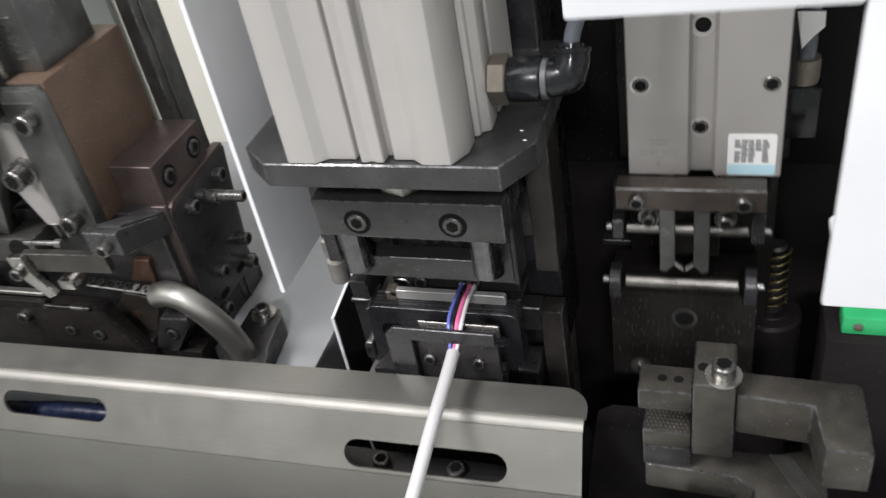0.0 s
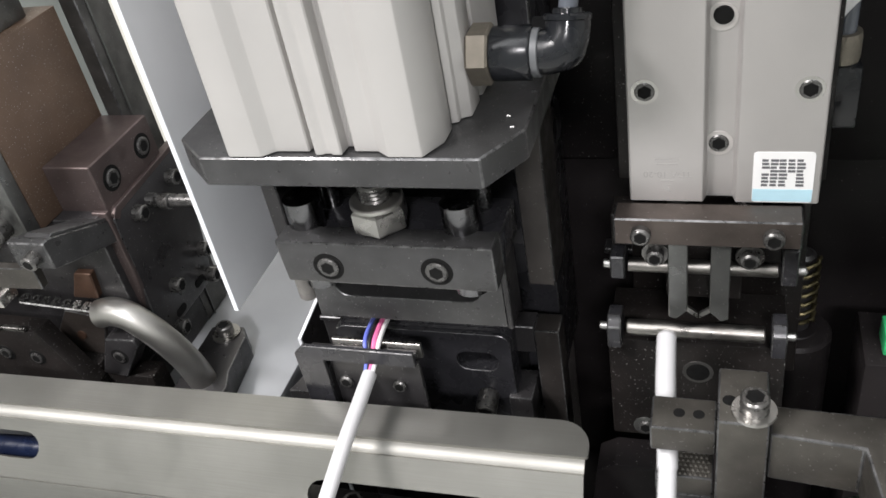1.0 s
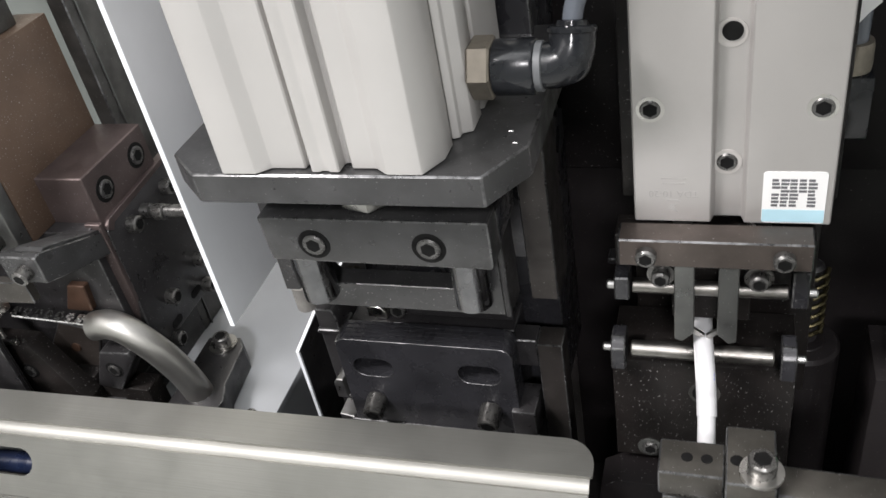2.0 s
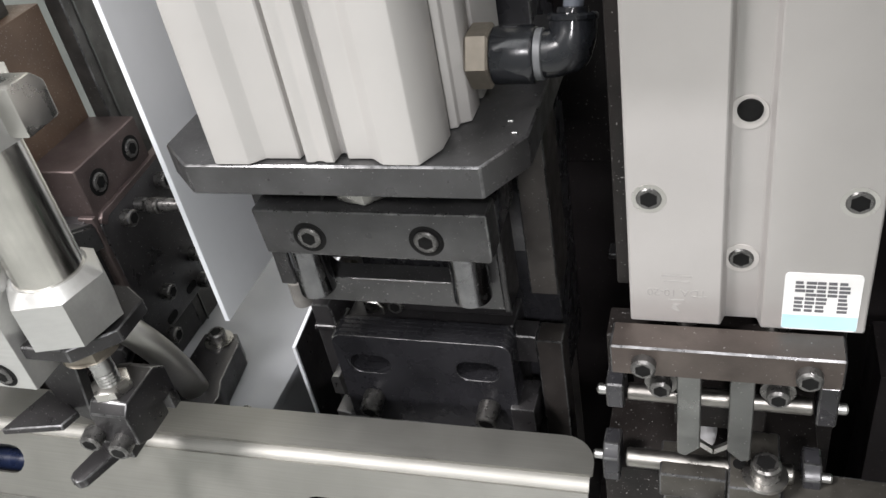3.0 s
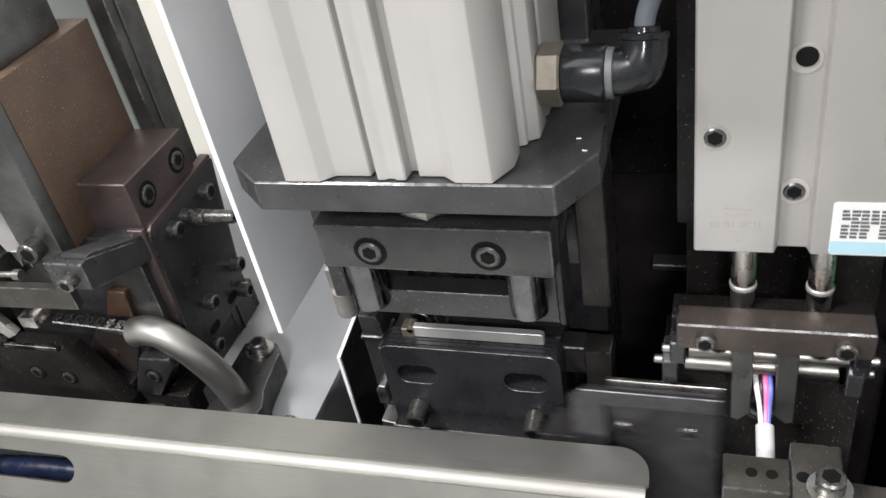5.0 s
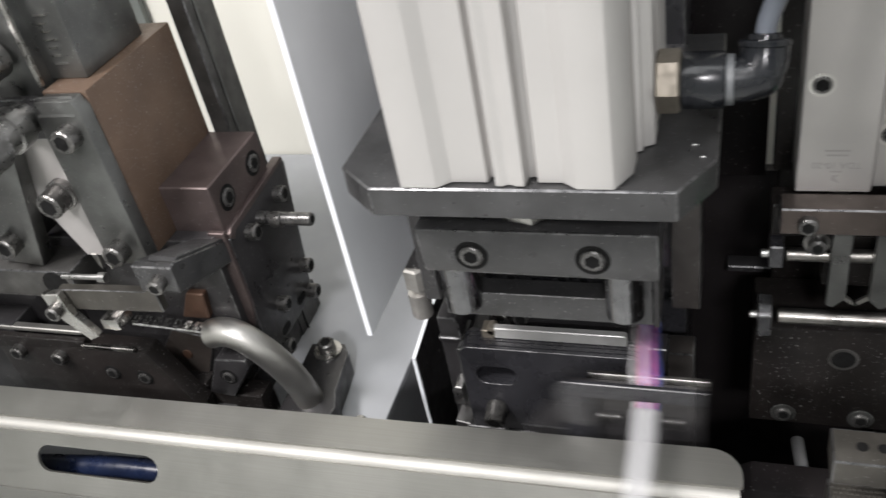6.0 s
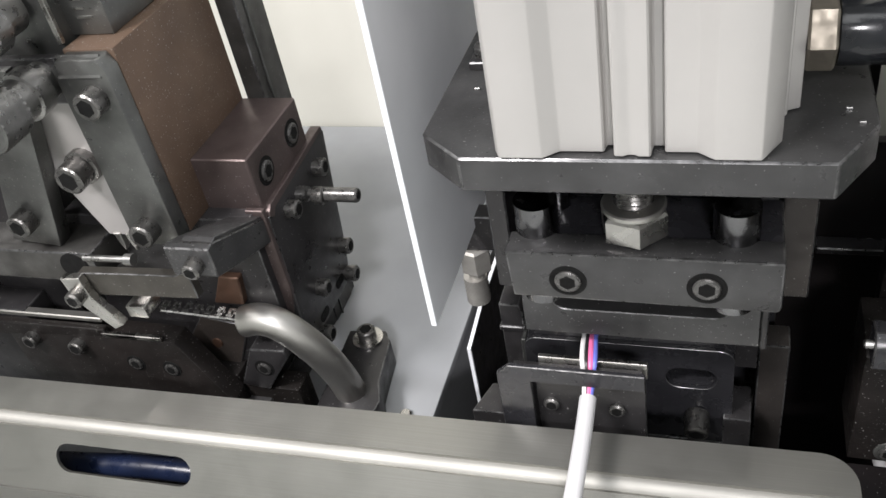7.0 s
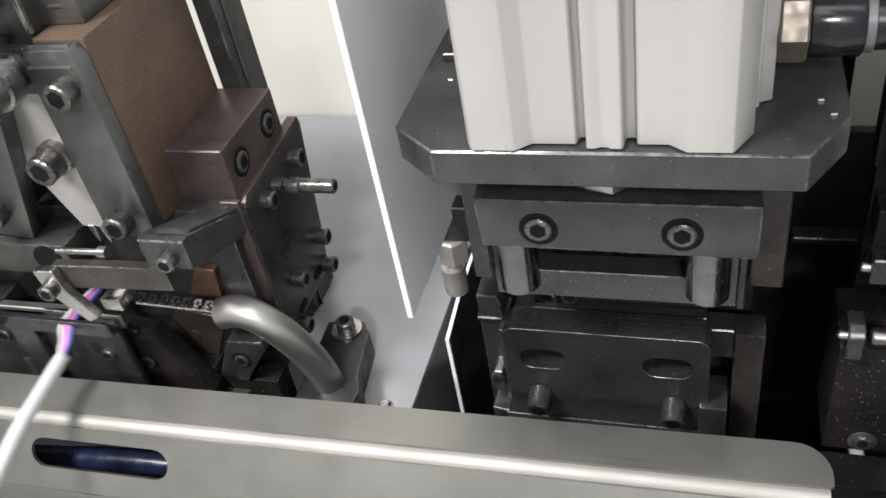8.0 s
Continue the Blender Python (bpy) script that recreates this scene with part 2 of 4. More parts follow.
def swept(points, radius, n=12, sub=6):
    """A round bar along a smooth line through the points."""
    p = [Vector(q) for q in points]
    line = []
    for k in range(len(p) - 1):
        a, b, c, d = p[max(k - 1, 0)], p[k], p[k + 1], p[min(k + 2, len(p) - 1)]
        for j in range(sub):
            t = j / sub
            line.append(0.5 * (2 * b + (c - a) * t + (2 * a - 5 * b + 4 * c - d) * t * t + (3 * b - a - 3 * c + d) * t ** 3))
    line.append(p[-1])
    rings = []
    side = None
    for k, q in enumerate(line):
        w = (line[min(k + 1, len(line) - 1)] - line[max(k - 1, 0)]).normalized()
        side = w.orthogonal().normalized() if side is None else (side - w * side.dot(w)).normalized()
        u = w.cross(side)
        r = radius(k / (len(line) - 1)) if callable(radius) else radius
        rings.append([q + (side * math.cos(2 * math.pi * j / n) + u * math.sin(2 * math.pi * j / n)) * r for j in range(n)])
    return lofted(rings)


def pushed(bm, k=1.12, eye=(24, -150, 201)):
    """The same piece scaled up and away from a camera position, so that it still fits the camera's view."""
    e = Vector(eye)
    for v in bm.verts:
        v.co = e + (v.co - e) * k
    return bm


def cap_screw(parent, centre, way, d=6.0, h=4.0, mat=None, name="cap_screw", washer=0.0):
    """A socket head cap screw whose head stands h out of the surface at centre."""
    r = d / 2
    bm = turned(centre, way, [(r * 0.97, -0.5), (r, 0), (r, h - 0.5), (r - 0.5, h), (r * 0.62, h)], 24)
    ob = part(name, bm, mat or SCREW, parent)
    w = Vector(way).normalized()
    c = Vector(centre)
    # A flat near-black hexagon paints the shade of the key recess.
    part("hex_shade", turned(c, w, [(None, h + 0.02), (None, h + 0.04)], 24, across=r * 1.16), SHADE_INK, ob)
    if washer:
        part("washer", turned(c, w, [(washer / 2, -0.9), (washer / 2, 0.0), (r * 0.9, 0.02)], 28), NICKEL, ob, "bright flat washer")
    return ob


def sunk_screw(parent, centre, way, bore=8.0, d=6.6, mat=None):
    """A cap screw set in a bore: the bore's shade is painted as a near-black ring round the head."""
    w = Vector(way).normalized()
    c = Vector(centre)
    ring_ob = part("counterbore_shade", turned(c, w, [(bore / 2 + 0.25, -0.2), (bore / 2 + 0.2, 0.1), (bore / 2, 0.13), (d / 2 + 0.1, 0.1)], 28), SHADE_INK, parent)
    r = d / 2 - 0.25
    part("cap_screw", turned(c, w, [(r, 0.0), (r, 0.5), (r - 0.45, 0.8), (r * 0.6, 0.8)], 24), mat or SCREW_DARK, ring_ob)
    # Shade of the key recess, again a flat dark hexagon.
    part("hex_shade", turned(c, w, [(None, 0.83), (None, 0.85)], 24, across=r * 1.14), SHADE_INK, ring_ob)
    return ring_ob


def knurled(centre, way, r, length, n=44, rows=9):
    w, s, u = basis(way)
    c = Vector(centre)
    rings = []
    for j in range(rows + 1):
        h = length * j / rows
        edge_ring = j in (0, rows)
        pts = []
        for k in range(n):
            q = r * 0.94 if edge_ring else r * (1.0 if (k + j) % 2 else 0.88)
            a = 2 * math.pi * k / n
            pts.append(c + w * h + (s * math.cos(a) + u * math.sin(a)) * q)
        rings.append(pts)
    return lofted(rings)


# ---- the machine's shell ----
# Room shell added out of view, kept pale to bounce light onto the machine.
structure("ground", box(-2500, 2500, -2500, 2500, -960, -900, 0), ROOM, "grey workshop floor under the machine", "floor")
structure("ceiling", box(-2500, 2500, -2500, 2500, 2100, 2160, 0), ROOM, "pale workshop ceiling", "ceiling")
structure("wall_north", box(-2560, 2560, 2500, 2560, -900, 2100, 0), ROOM, "pale workshop wall", "wall")
structure("wall_south", box(-2560, 2560, -2560, -2500, -900, 2100, 0), ROOM, "pale workshop wall", "wall")
structure("wall_east", box(2500, 2560, -2500, 2500, -900, 2100, 0), ROOM, "pale workshop wall", "wall")
structure("wall_west", box(-2560, -2500, -2500, 2500, -900, 2100, 0), ROOM, "pale workshop wall", "wall")
structure("machine_bed", box(-400, 420, -60, 320, -140, -120, 0.5), FLOOR_DARK, "black oily machine bed deep below the tooling", "machine bed")
structure("machine_cabinet", box(-395, 415, -55, 315, -899.5, -140.5, 1.0), CREAM, "cream painted cabinet carrying the machine bed", "cabinet")
structure("back_panel", box(-400, 420, 243, 249, -120, 420, 0.5), CREAM, "cream painted rear panel of the machine housing", "panel")
structure("base_plate", joined(box(-400, -77, 12, 242, -47, -42, 0.6), box(-79.5, -77.05, 12, 242, -95, -46, 0.4)), GREY_PAINT,
          "grey powder-coated base plate with a folded skirt", "base plate")

# ---- front guard ----
def front_guard():
    g = thing("front_guard", (50, 3, -30), "brushed stainless front guard with long slots", "guard")
    turn = Matrix.Rotation(radians(1.1), 4, "Z")
    # strip of the cross section: back edge, fold, lower fold, bottom
    sec = [Vector((0, 14.6, 0.9)), Vector((0, 0, 0)), Vector((0, -12.0, -20.5)), Vector((0, -9.0, -78))]
    x0, x1 = -300.0, 0.0

    def panel(a, b, holes, outline):
        v = b - a
        ln = v.length
        v.normalize()
        bm = slab("z", 0, 1.2, outline(ln), holes, 0)
        nrm = Vector((1, 0, 0)).cross(v)
        for vert in bm.verts:
            x, s, h = vert.co
            vert.co = a + Vector((x, 0, 0)) + v * s - nrm * h
        return bm

    v1, v2 = (sec[1] - sec[0]).normalized(), (sec[2] - sec[1]).normalized()
    bend, radius = v1.angle(v2), 4.2
    trim = radius * math.tan(bend / 2)
    out1, out2 = Vector((1, 0, 0)).cross(v1), Vector((1, 0, 0)).cross(v2)
    if out1.z < 0:
        out1, out2 = -out1, -out2
    hub = sec[1] - v1 * trim - out1 * radius
    strip_rings = []
    for x in (x0, -0.8):
        outer = [hub + Vector((x, 0, 0)) + out1.slerp(out2, k / 10) * radius for k in range(11)]
        inner = [hub + Vector((x, 0, 0)) + out1.slerp(out2, k / 10) * (radius - 1.2) for k in range(10, -1, -1)]
        strip_rings.append(outer + inner)
    fold = lofted(strip_rings)
    top = panel(sec[0], sec[1] - v1 * trim, [], lambda ln: [(x0, 0), (-9, 0)] + arc(-9, 9, 9, -90, 0, 8)[1:] + [(0, ln - 0.4), (-0.8, ln), (x0, ln)])
    mid = panel(sec[1] + v2 * trim, sec[2], [stadium(-212.0, 9.2, 50, 9.8), stadium(-56.0, 15.0, 60, 10.5)], lambda ln: [(x0, 0.0), (-0.8, 0.0), (-0.8, ln), (x0, ln)])
    low = panel(sec[2], sec[3], [], lambda ln: [(x0, 0.05), (-0.8, 0.05), (-0.8, ln), (x0, ln)])
    for name, bm in (("top_flange", top), ("slotted_face", mid), ("lower_flange", low), ("fold", fold)):
        for v in bm.verts:
            v.co = turn @ v.co + Vector((52.8, 3.2, -2.7))
        part(name, bm, FOLD if name == "fold" else STAINLESS, g)


front_guard()

# ---- divider plate and white-edged plate ----
div = thing("divider_plate", (-55, 120, 33), "white sheet-metal divider hanging beside the press", "plate")
part("sheet", slab("x", -56.0, -54.4, [(19.6, 32.6), (215, 32.6), (215, 420), (19.6, 420)], (), 0.15), WHITE_PAINT, div)

edge = thing("side_plate", (-60, 90, -60), "dark side plate with a pale bare cut edge", "plate")
part("plate", slab("x", -60.8, -60.0, [(53.2, -119), (150, -119), (150, -7.6), (74, -7.6), (53.2, -10.6)], (), 0), BLACK, edge)
part("cut_edge", slab("x", -61.0, -59.8, [(52.8, -119), (53.7, -119), (53.7, -11.0), (74.0, -7.9), (150, -7.9), (150, -7.2), (73.6, -7.2), (52.8, -10.6)], (), 0), WHITE_PAINT, edge, "pale bare metal edge")

# ---- the press ----
def press_cylinder():
    c = thing("press_cylinder", (0, 27, 100), "pale anodised square pneumatic cylinder with ribbed faces", "cylinder")
    front = [(-25.5, 2.2), (-24.3, -0.2), (-15.8, -0.2), (-12.7, 2.3), (-4.3, 2.3), (-4.0, 4.6), (-2.6, 4.6), (-2.3, 0.8), (-0.4, 0.8), (0.0, 1.3), (1.6, 1.3), (2.0, 0.8),
             (4.4, 0.8), (4.7, 4.6), (6.6, 4.6), (6.9, 2.4), (12.6, 2.4), (15.7, 0.0), (23.8, 0.0), (27.2, 6.4)]
    side = [(27.3, 12.5), (26.2, 13.4), (26.2, 50), (25, 52), (-27, 52), (-29, 48), (-29, 17), (-26.5, 16)]
    part("body", slab("z", 100.2, 260, front + side, (), 0.35), ALU, c)
    rail = [(26.3, 14.8), (28.2, 15.6), (28.2, 17.2), (30.6, 18.4), (30.6, 26), (29.6, 26.6), (29.6, 28.4), (30.6, 29), (30.6, 50), (26.3, 50)]
    part("side_rail", slab("z", 100.2, 260, rail, (), 0.25), ALU, c)


press_cylinder()

flange = thing("press_flange", (0, 40, 92), "black steel mounting plate with cut corners", "mounting plate")
part("plate", slab("z", 92.0, 100.0, [(-33, 0), (36.6, 0), (44.2, 13), (44.2, 76), (-43, 76), (-43, 9)], (), 0.45), SATIN, flange)
cap_screw(flange, (-35.5, 41, 100), (0, 0, 1), 7, 4.5)
part("clip", box(-39.5, -33, 36, 46, 100, 102, 0.3), BLACK, flange)
for x, y in ((-36, 27), (40.5, 13), (38.6, 18)):
    part("chip", box(x, x + 1.2, y, y + 0.7, 100.0, 100.5, 0.1), BRIGHT, flange, "bright metal chip")


def press_guide():
    g = thing("press_guide", (0, 50, 30), "black press guide frame with two guide posts", "guide")
    part("left_cheek", slab("x", -37.6, -32.8, [(27, 42), (62, 38), (62, 91.9), (27, 91.9)], (), 0.4), BLACK, g)
    part("right_cheek", slab("x", 31.2, 39.4, [(45, 27.6), (62, 27.6), (62, 91.9), (45, 91.9)], (), 0.4), DARK_OIL, g)
    part("back_block", box(-33, 31.1, 54, 66, 36, 91.9, 0.4), BLACK_GLOSS, g)
    for x in (-25.2, 20.6):
        part("guide_post", turned((x, 26, 41.5), (0, 0, 1), [(4.2, 0), (5.2, 0.9), (5.2, 30)], 28), POST, g)
    for x in (-22.5, 22.5):
        part("guide_rod", turned((x, 38, 48), (0, 0, 1), [(3.4, 0), (3.4, 43.8)], 24), POST, g)
    part("knob_arm", box(-60.5, -33.1, 63, 70, 23.3, 36.4, 0.4), BLACK, g)
    k = part("locking_knob", knurled((-58.4, 66, 0.0), (0, 0, 1), 4.1, 10.4, 40, 12), DULL_NICKEL, g, "knurled nickel screw")
    part("stem", turned((-57.8, 66, 10.3), (0, 0, 1), [(2.6, 0), (2.6, 3.2)], 18), DULL_NICKEL, k)
    part("hex_head", hex_prism((-57.2, 66, 13.4), (0, 0, 1), 9.0, 9.6, 0.8), DULL_NICKEL, k)
    return g


press_guide()


def ram():
    r = thing("press_ram", (0, 18, 62), "black steel press ram with two cap screws", "ram")
    part("front_bar", slab("y", 16.0, 24.0, [(-30.6, 62.4), (30.4, 61.8), (31.0, 63.2), (31.0, 76.4), (-31.4, 76.4)], (), 0.6), SATIN, r)
    part("top_block", box(-30.5, 31, 24, 42, 64, 74.6, 0.5), BLACK_GLOSS, r)
    for x in (-16.8, 14.8):
        sunk_screw(r, (x, 15.95, 68.2), (0, -1, 0), 8.6, 6.8)
    part("stud", turned((-2.0, 25, 74), (0, 0, 1), [(4.1, 0)] + [(4.1 if k % 2 else 4.6, 6 + k * 0.62) for k in range(17)] + [(4.0, 17)], 24), SCREW, r, "bright threaded stud")
    part("nut", hex_prism((-2.0, 25, 77.0), (0, 0, 1), 14, 7, 0.7), NICKEL, r, "nickel hex nut")
    part("collar", turned((-2.0, 25, 84.2), (0, 0, 1), [(7.2, 0), (7.4, 0.3), (7.4, 1.2), (7.0, 1.5)], 30), TUBE, r)
    return r


RAM = ram()


def pad():
    p = thing("pressure_pad", (0, 35, 34), "black pressure pad with a long window", "pressure pad")
    part("frame", slab("y", 30.0, 37.0, [(-33, 34.2), (27.6, 34.2), (27.6, 61), (-33, 61)], [stadium(-2.2, 47.4, 46, 8.6)], 0.25), SATIN, p)
    part("blade_holder", box(-27.5, 24, 37.1, 47, 47, 61, 0.4), BLACK, p)
    for x in (-17, 12):
        cap_screw(p, (x, 37.0, 53), (0, -1, 0), 5, 2.0, SCREW_DARK)
    part("right_cheek", box(27.7, 29.4, 29.4, 41, 34.0, 61.4, 0.3), BLACK, p)
    return p


PAD = pad()

bar = thing("blade_bar", (-5, 50, 9), "bright ground steel blade bar with a brass end", "blade")
part("bar", slab("y", 48.6, 51.2, [(-26.5, 6.8), (17, 6.8), (17, 10.6), (16, 11.2), (-26.5, 11.2)], (), 0.25), GROUND, bar)
part("end_block", box(-31, -26.5, 48.6, 54, 6.0, 10, 0.3), DULL_BRASS, bar, "small brass end block")
part("pin", turned((-27.5, 48.6, 9.6), (0, 1, 0), [(1.4, 0), (1.6, 0.4), (1.6, 4)], 18), DULL_BRASS, bar)


def die_stack():
    d = thing("die_stack", (-8, 48, -34), "stack of black die plates with two oval slots", "die")
    ox = -8.0
    for k in range(5):
        y0 = 44.0 + k * 1.75
        z1 = 6.2 + k * 0.25
        out = [(ox - 30.5, -34), (ox + 30.5, -34)] + arc(ox + 26.5, z1 - 4, 4, 0, 90, 6) + arc(ox - 26.5, z1 - 4, 4, 90, 180, 6)
        part("die_plate", slab("y", y0, y0 + 1.6, out, [stadium(ox - 18.6, -6.4, 14.6, 8.2), stadium(ox + 18.6, -6.0, 14.6, 8.2)], 0.22 if k == 0 else 0), BLACK_GLOSS, d)
    for x, z in ((-17.0, -4), (20.0, -4)):
        cap_screw(d, (ox + x, 55.5, z), (0, -1, 0), 6.5, 3.0, SCREW_DARK)
    part("backing", box(ox - 29, ox + 29, 55.6, 70, -34, 4, 0.4), BLACK, d)
    for x in (-20.4, 20.6):
        cap_screw(d, (ox + x, 44, -21.5), (0, -1, -0.25), 7.4, 7.0, SCREW)
    part("foot", slab("x", ox - 33, ox + 34, [(36, -38), (60, -38), (60, -33), (43.5, -33), (43.5, -35.5), (36, -35.5)], (), 0.3), BLACK, d)
    part("side_lug", box(ox + 28, ox + 36, 42, 56, -33, -20, 0.5), BLACK, d)
    part("side_shim", box(ox - 32.4, ox - 30.8, 47, 62, -30, 2, 0.3), STRIP, d)
    part("side_step", slab("y", 45, 52, [(ox - 36.4, -24), (ox - 32.6, -24), (ox - 32.6, -15), (ox - 35.2, -15), (ox - 36.4, -17)], (), 0.3), BRIGHT, d, "bright ground locating step")
    part("side_step", slab("y", 44, 52, [(ox - 37.4, -39), (ox - 31.8, -39), (ox - 31.8, -32.6), (ox - 37.4, -31.6)], (), 0.3), BRIGHT, d, "bright ground locating step")
    part("foot_edge", box(ox - 12, ox + 30, 35.6, 35.9, -36.2, -35.7, 0.05), BRIGHT, d, "bright line along the foot's edge")
    return d


die_stack()

stop = thing("wire_stop", (-25, 60, 4), "nickel steel stop block screwed on behind the die plates", "stop block")
part("body", slab("y", 57, 63, [(-30.4, 4.1), (-23.6, 4.1), (-23.6, 7.0), (-25.4, 9.6), (-28.6, 9.6), (-28.6, 12), (-30.4, 12)], (), 0.3), NICKEL, stop)
cap_screw(stop, (-19.6, 60, 7.2), (0, -1, 0.1), 5.6, 2.6, SCREW_DARK)
part("bar", box(-23.4, 20, 60.2, 66, 4.1, 9.4, 0.4), BLACK, stop)

blk = thing("guide_block", (-46, 60, -40), "black guide block beside the die plates", "block")
part("body", slab("y", 52, 70, [(-47.5, -119), (-40, -119), (-40, 8), (-41, 11.4), (-47.5, 11.4)], (), 0.5), BLACK, blk)
part("ledge", box(-48, -39.6, 51, 60, 1, 3, 0.4), BLACK, blk)
col = thing("support_post", (34, 55, -119), "dark steel support post beside the die plates", "post")
part("post", box(29, 37.4, 51, 60, -119, 3, 0.5), DARK_OIL, col)
part("arm", box(21, 29, 52, 60, -8, 3.4, 0.4), BLACK, col)
stand = thing("die_stand", (-8, 70, -119), "black stand under the die plates", "stand")
part("body", box(-40, 30, 58, 90, -119, -34.3, 0.5), BLACK, stand)
part("spine", box(-34, 34, 70, 100, -34.1, 150, 0.5), BLACK_GLOSS, stand)

fit_ = thing("air_fitting", (40, 24, 114), "black push-in elbow air fitting with a nickel hex", "fitting")
part("hex", hex_prism((30.7, 24, 113), (1, 0, 0), 12.2, 5.2), DULL_BRASS, fit_, "nickel hex body")
part("neck", turned((35.9, 24, 113), (1, 0, 0), [(5.2, 0), (6.1, 0.3), (6.2, 1.0), (6.2, 8.6), (5.9, 9.2), (5.3, 9.3)], 32), PLASTIC, fit_)
part("band", turned((45.1, 24, 113), (1, 0, 0), [(5.2, 0), (5.5, 0.2), (5.5, 1.6), (5.2, 1.8)], 32), SATIN_PLASTIC, fit_, "pale grey swivel band")
part("elbow", swept([(46.8, 24, 113), (49.0, 24, 113.1), (51.2, 24.3, 113.8), (52.4, 25.0, 115.4), (52.7, 26.2, 117.4), (52.7, 27.2, 119.2)], 5.0, 24), PLASTIC, fit_)
part("cheek", turned((52.0, 24.6, 113.4), (0.75, -0.3, -0.58), [(4.9, -3.4), (4.8, 1.2), (4.0, 3.0), (2.4, 4.2), (0.8, 4.7)], 28), PLASTIC, fit_)
part("collar", turned((52.7, 27.1, 119.0), (0.02, 0.33, 0.94), [(5.0, 0), (5.3, 0.3), (5.3, 1.1), (4.9, 1.5), (3.4, 1.6), (3.2, 2.6), (2.4, 2.8)], 28), PLASTIC, fit_)
hose = thing("air_hose", (62, 60, 130), "clear grey air hose leading up from the fitting", "hose")
part("hose", swept([(52.8, 27.8, 120.8), (53.4, 29.2, 124.5), (56, 32, 130), (62, 38, 134.5), (74, 52, 138), (96, 80, 146)], 2.2, 14), CLEAR_TUBE, hose)

under = thing("hose_run", (-160, 0, -40), "dark blue hose lying behind the front guard", "hose")
part("hose", swept([(-290, -4, -34), (-200, 1, -30), (-150, 3, -27), (-90, 6, -34), (-60, 8, -60)], 4.0, 14), DARK_HOSE, under)
rails = thing("slide_rail", (-10, -2, -60), "black slide rail with a bright edge behind the guard", "rail")
part("rail", box(-52, 34, -2, 12, -60, -40, 0.5), BLACK, rails)
part("bright_edge", box(-46, 30, -2.6, -2.1, -43, -42, 0.1), NICKEL, rails)
for x in (-28, 2):
    cap_screw(rails, (x, 6, -40), (0, 0, 1), 7, 3, SCREW_DARK)
part("rail_foot", box(-52, 34, -2, 20, -119, -60.1, 0.5), BLACK, rails)

# ---- crimping applicator ----
def applicator():
    a = thing("crimp_applicator", (-150, 50, -42), "dark and browned steel crimping applicator on the base plate", "applicator")
    part("brown_block", box(-153, -136.6, 39, 88, 46, 107, 0.5), BROWN, a, "browned steel ram block")
    part("front_strip", slab("y", 33.0, 38.9, [(-153.5, 45), (-138, 45), (-136.6, 46.5), (-136.6, 103), (-138.4, 106.6), (-151, 106.6), (-153.5, 104)], (), 0.5), STRIP, a)
    part("strip_chamfer", slab("x", -152.2, -138.6, [(32.6, 101.6), (33.4, 101.4), (36, 107.0), (35.2, 107.2)], (), 0.1), STRIP, a)
    part("left_strip", slab("y", 33.0, 38.9, [(-201, 44), (-183, 42), (-171, 86), (-169, 104), (-188, 104), (-189, 80)], (), 0.5), STRIP, a)
    part("crimp_blade", slab("y", 39.2, 42, [(-184, 91), (-153.8, 91), (-153.8, 60), (-158, 43), (-168, 43), (-181, 74)], (), 0.3), ALU_PALE, a, "pale ground steel crimping blade")
    for x in (-164.6, -160.4):
        part("prong", slab("y", 38.6, 41, [(x - 1.3, 44), (x + 1.3, 44), (x + 1.2, 40.0), (x + 0.6, 37.0), (x - 0.6, 40)], (), 0.2), NICKEL, a)
    part("ram_column", box(-176, -141, 47, 79, 107.1, 260, 0.6), STRIP, a)
    part("ram_slide", box(-225, -154.5, 42.6, 74, 60, 260, 0.8), STRIP, a)
    for z in range(7):
        part("scale_mark", box(-150.5, -147.2 if z % 3 else -145.6, 46.7, 46.9, 112 + z * 2.6, 112.5 + z * 2.6, 0), NICKEL, a)
    part("bright_edge", box(-155.2, -153.6, 41, 42.5, 107.4, 260, 0.2), NICKEL, a)
    cap_screw(a, (-143.2, 33, 95.4), (0, -1, 0), 8.0, 5.4)
    cap_screw(a, (-145.6, 33, 51.6), (0, -1, 0), 8.0, 5.4)
    cap_screw(a, (-190, 33, 53), (0, -1, 0), 8.0, 5.4)
    big = cap_screw(a, (-163.5, 39.2, 70), (0, -1, 0), 9.4, 9.4)
    part("spacer_ring", turned((-163.5, 39.2, 70), (0, -1, 0), [(5.6, 0), (5.6, 2.6), (4.8, 3.0)], 26), SCREW, big)
    for x, z, r in ((-164.5, 118.5, 8.6), (-160.0, 99.8, 7.6)):
        k = part("adjusting_knob", knurled((x, 20, z), (0, -1, 0), r, 10.5, 52, 13), KNURL, a, "knurled steel adjusting knob")
        part("dial_ring", turned((x, 39.5, z), (0, -1, 0), [(r * 0.72, 0), (r * 0.72, 8), (r * 0.92, 8.6), (r * 0.92, 14), (r * 0.8, 14.4), (r * 0.8, 20)], 30), KNURL, k)
        part("face", turned((x, 9.6, z), (0, -1, 0), [(r * 0.94, 0), (r * 0.86, 0.5), (r * 0.5, 0.5)], 30), STRIP, k)
        # Dark disc painted as the shaded recess in the knob's face.
        part("socket", turned((x, 9.2, z), (0, -1, 0), [(r * 0.45, -0.2), (r * 0.44, 0.16)], 20), SHADE_INK, k)
        for q in range(9):
            w_ = 2 * math.pi * q / 9
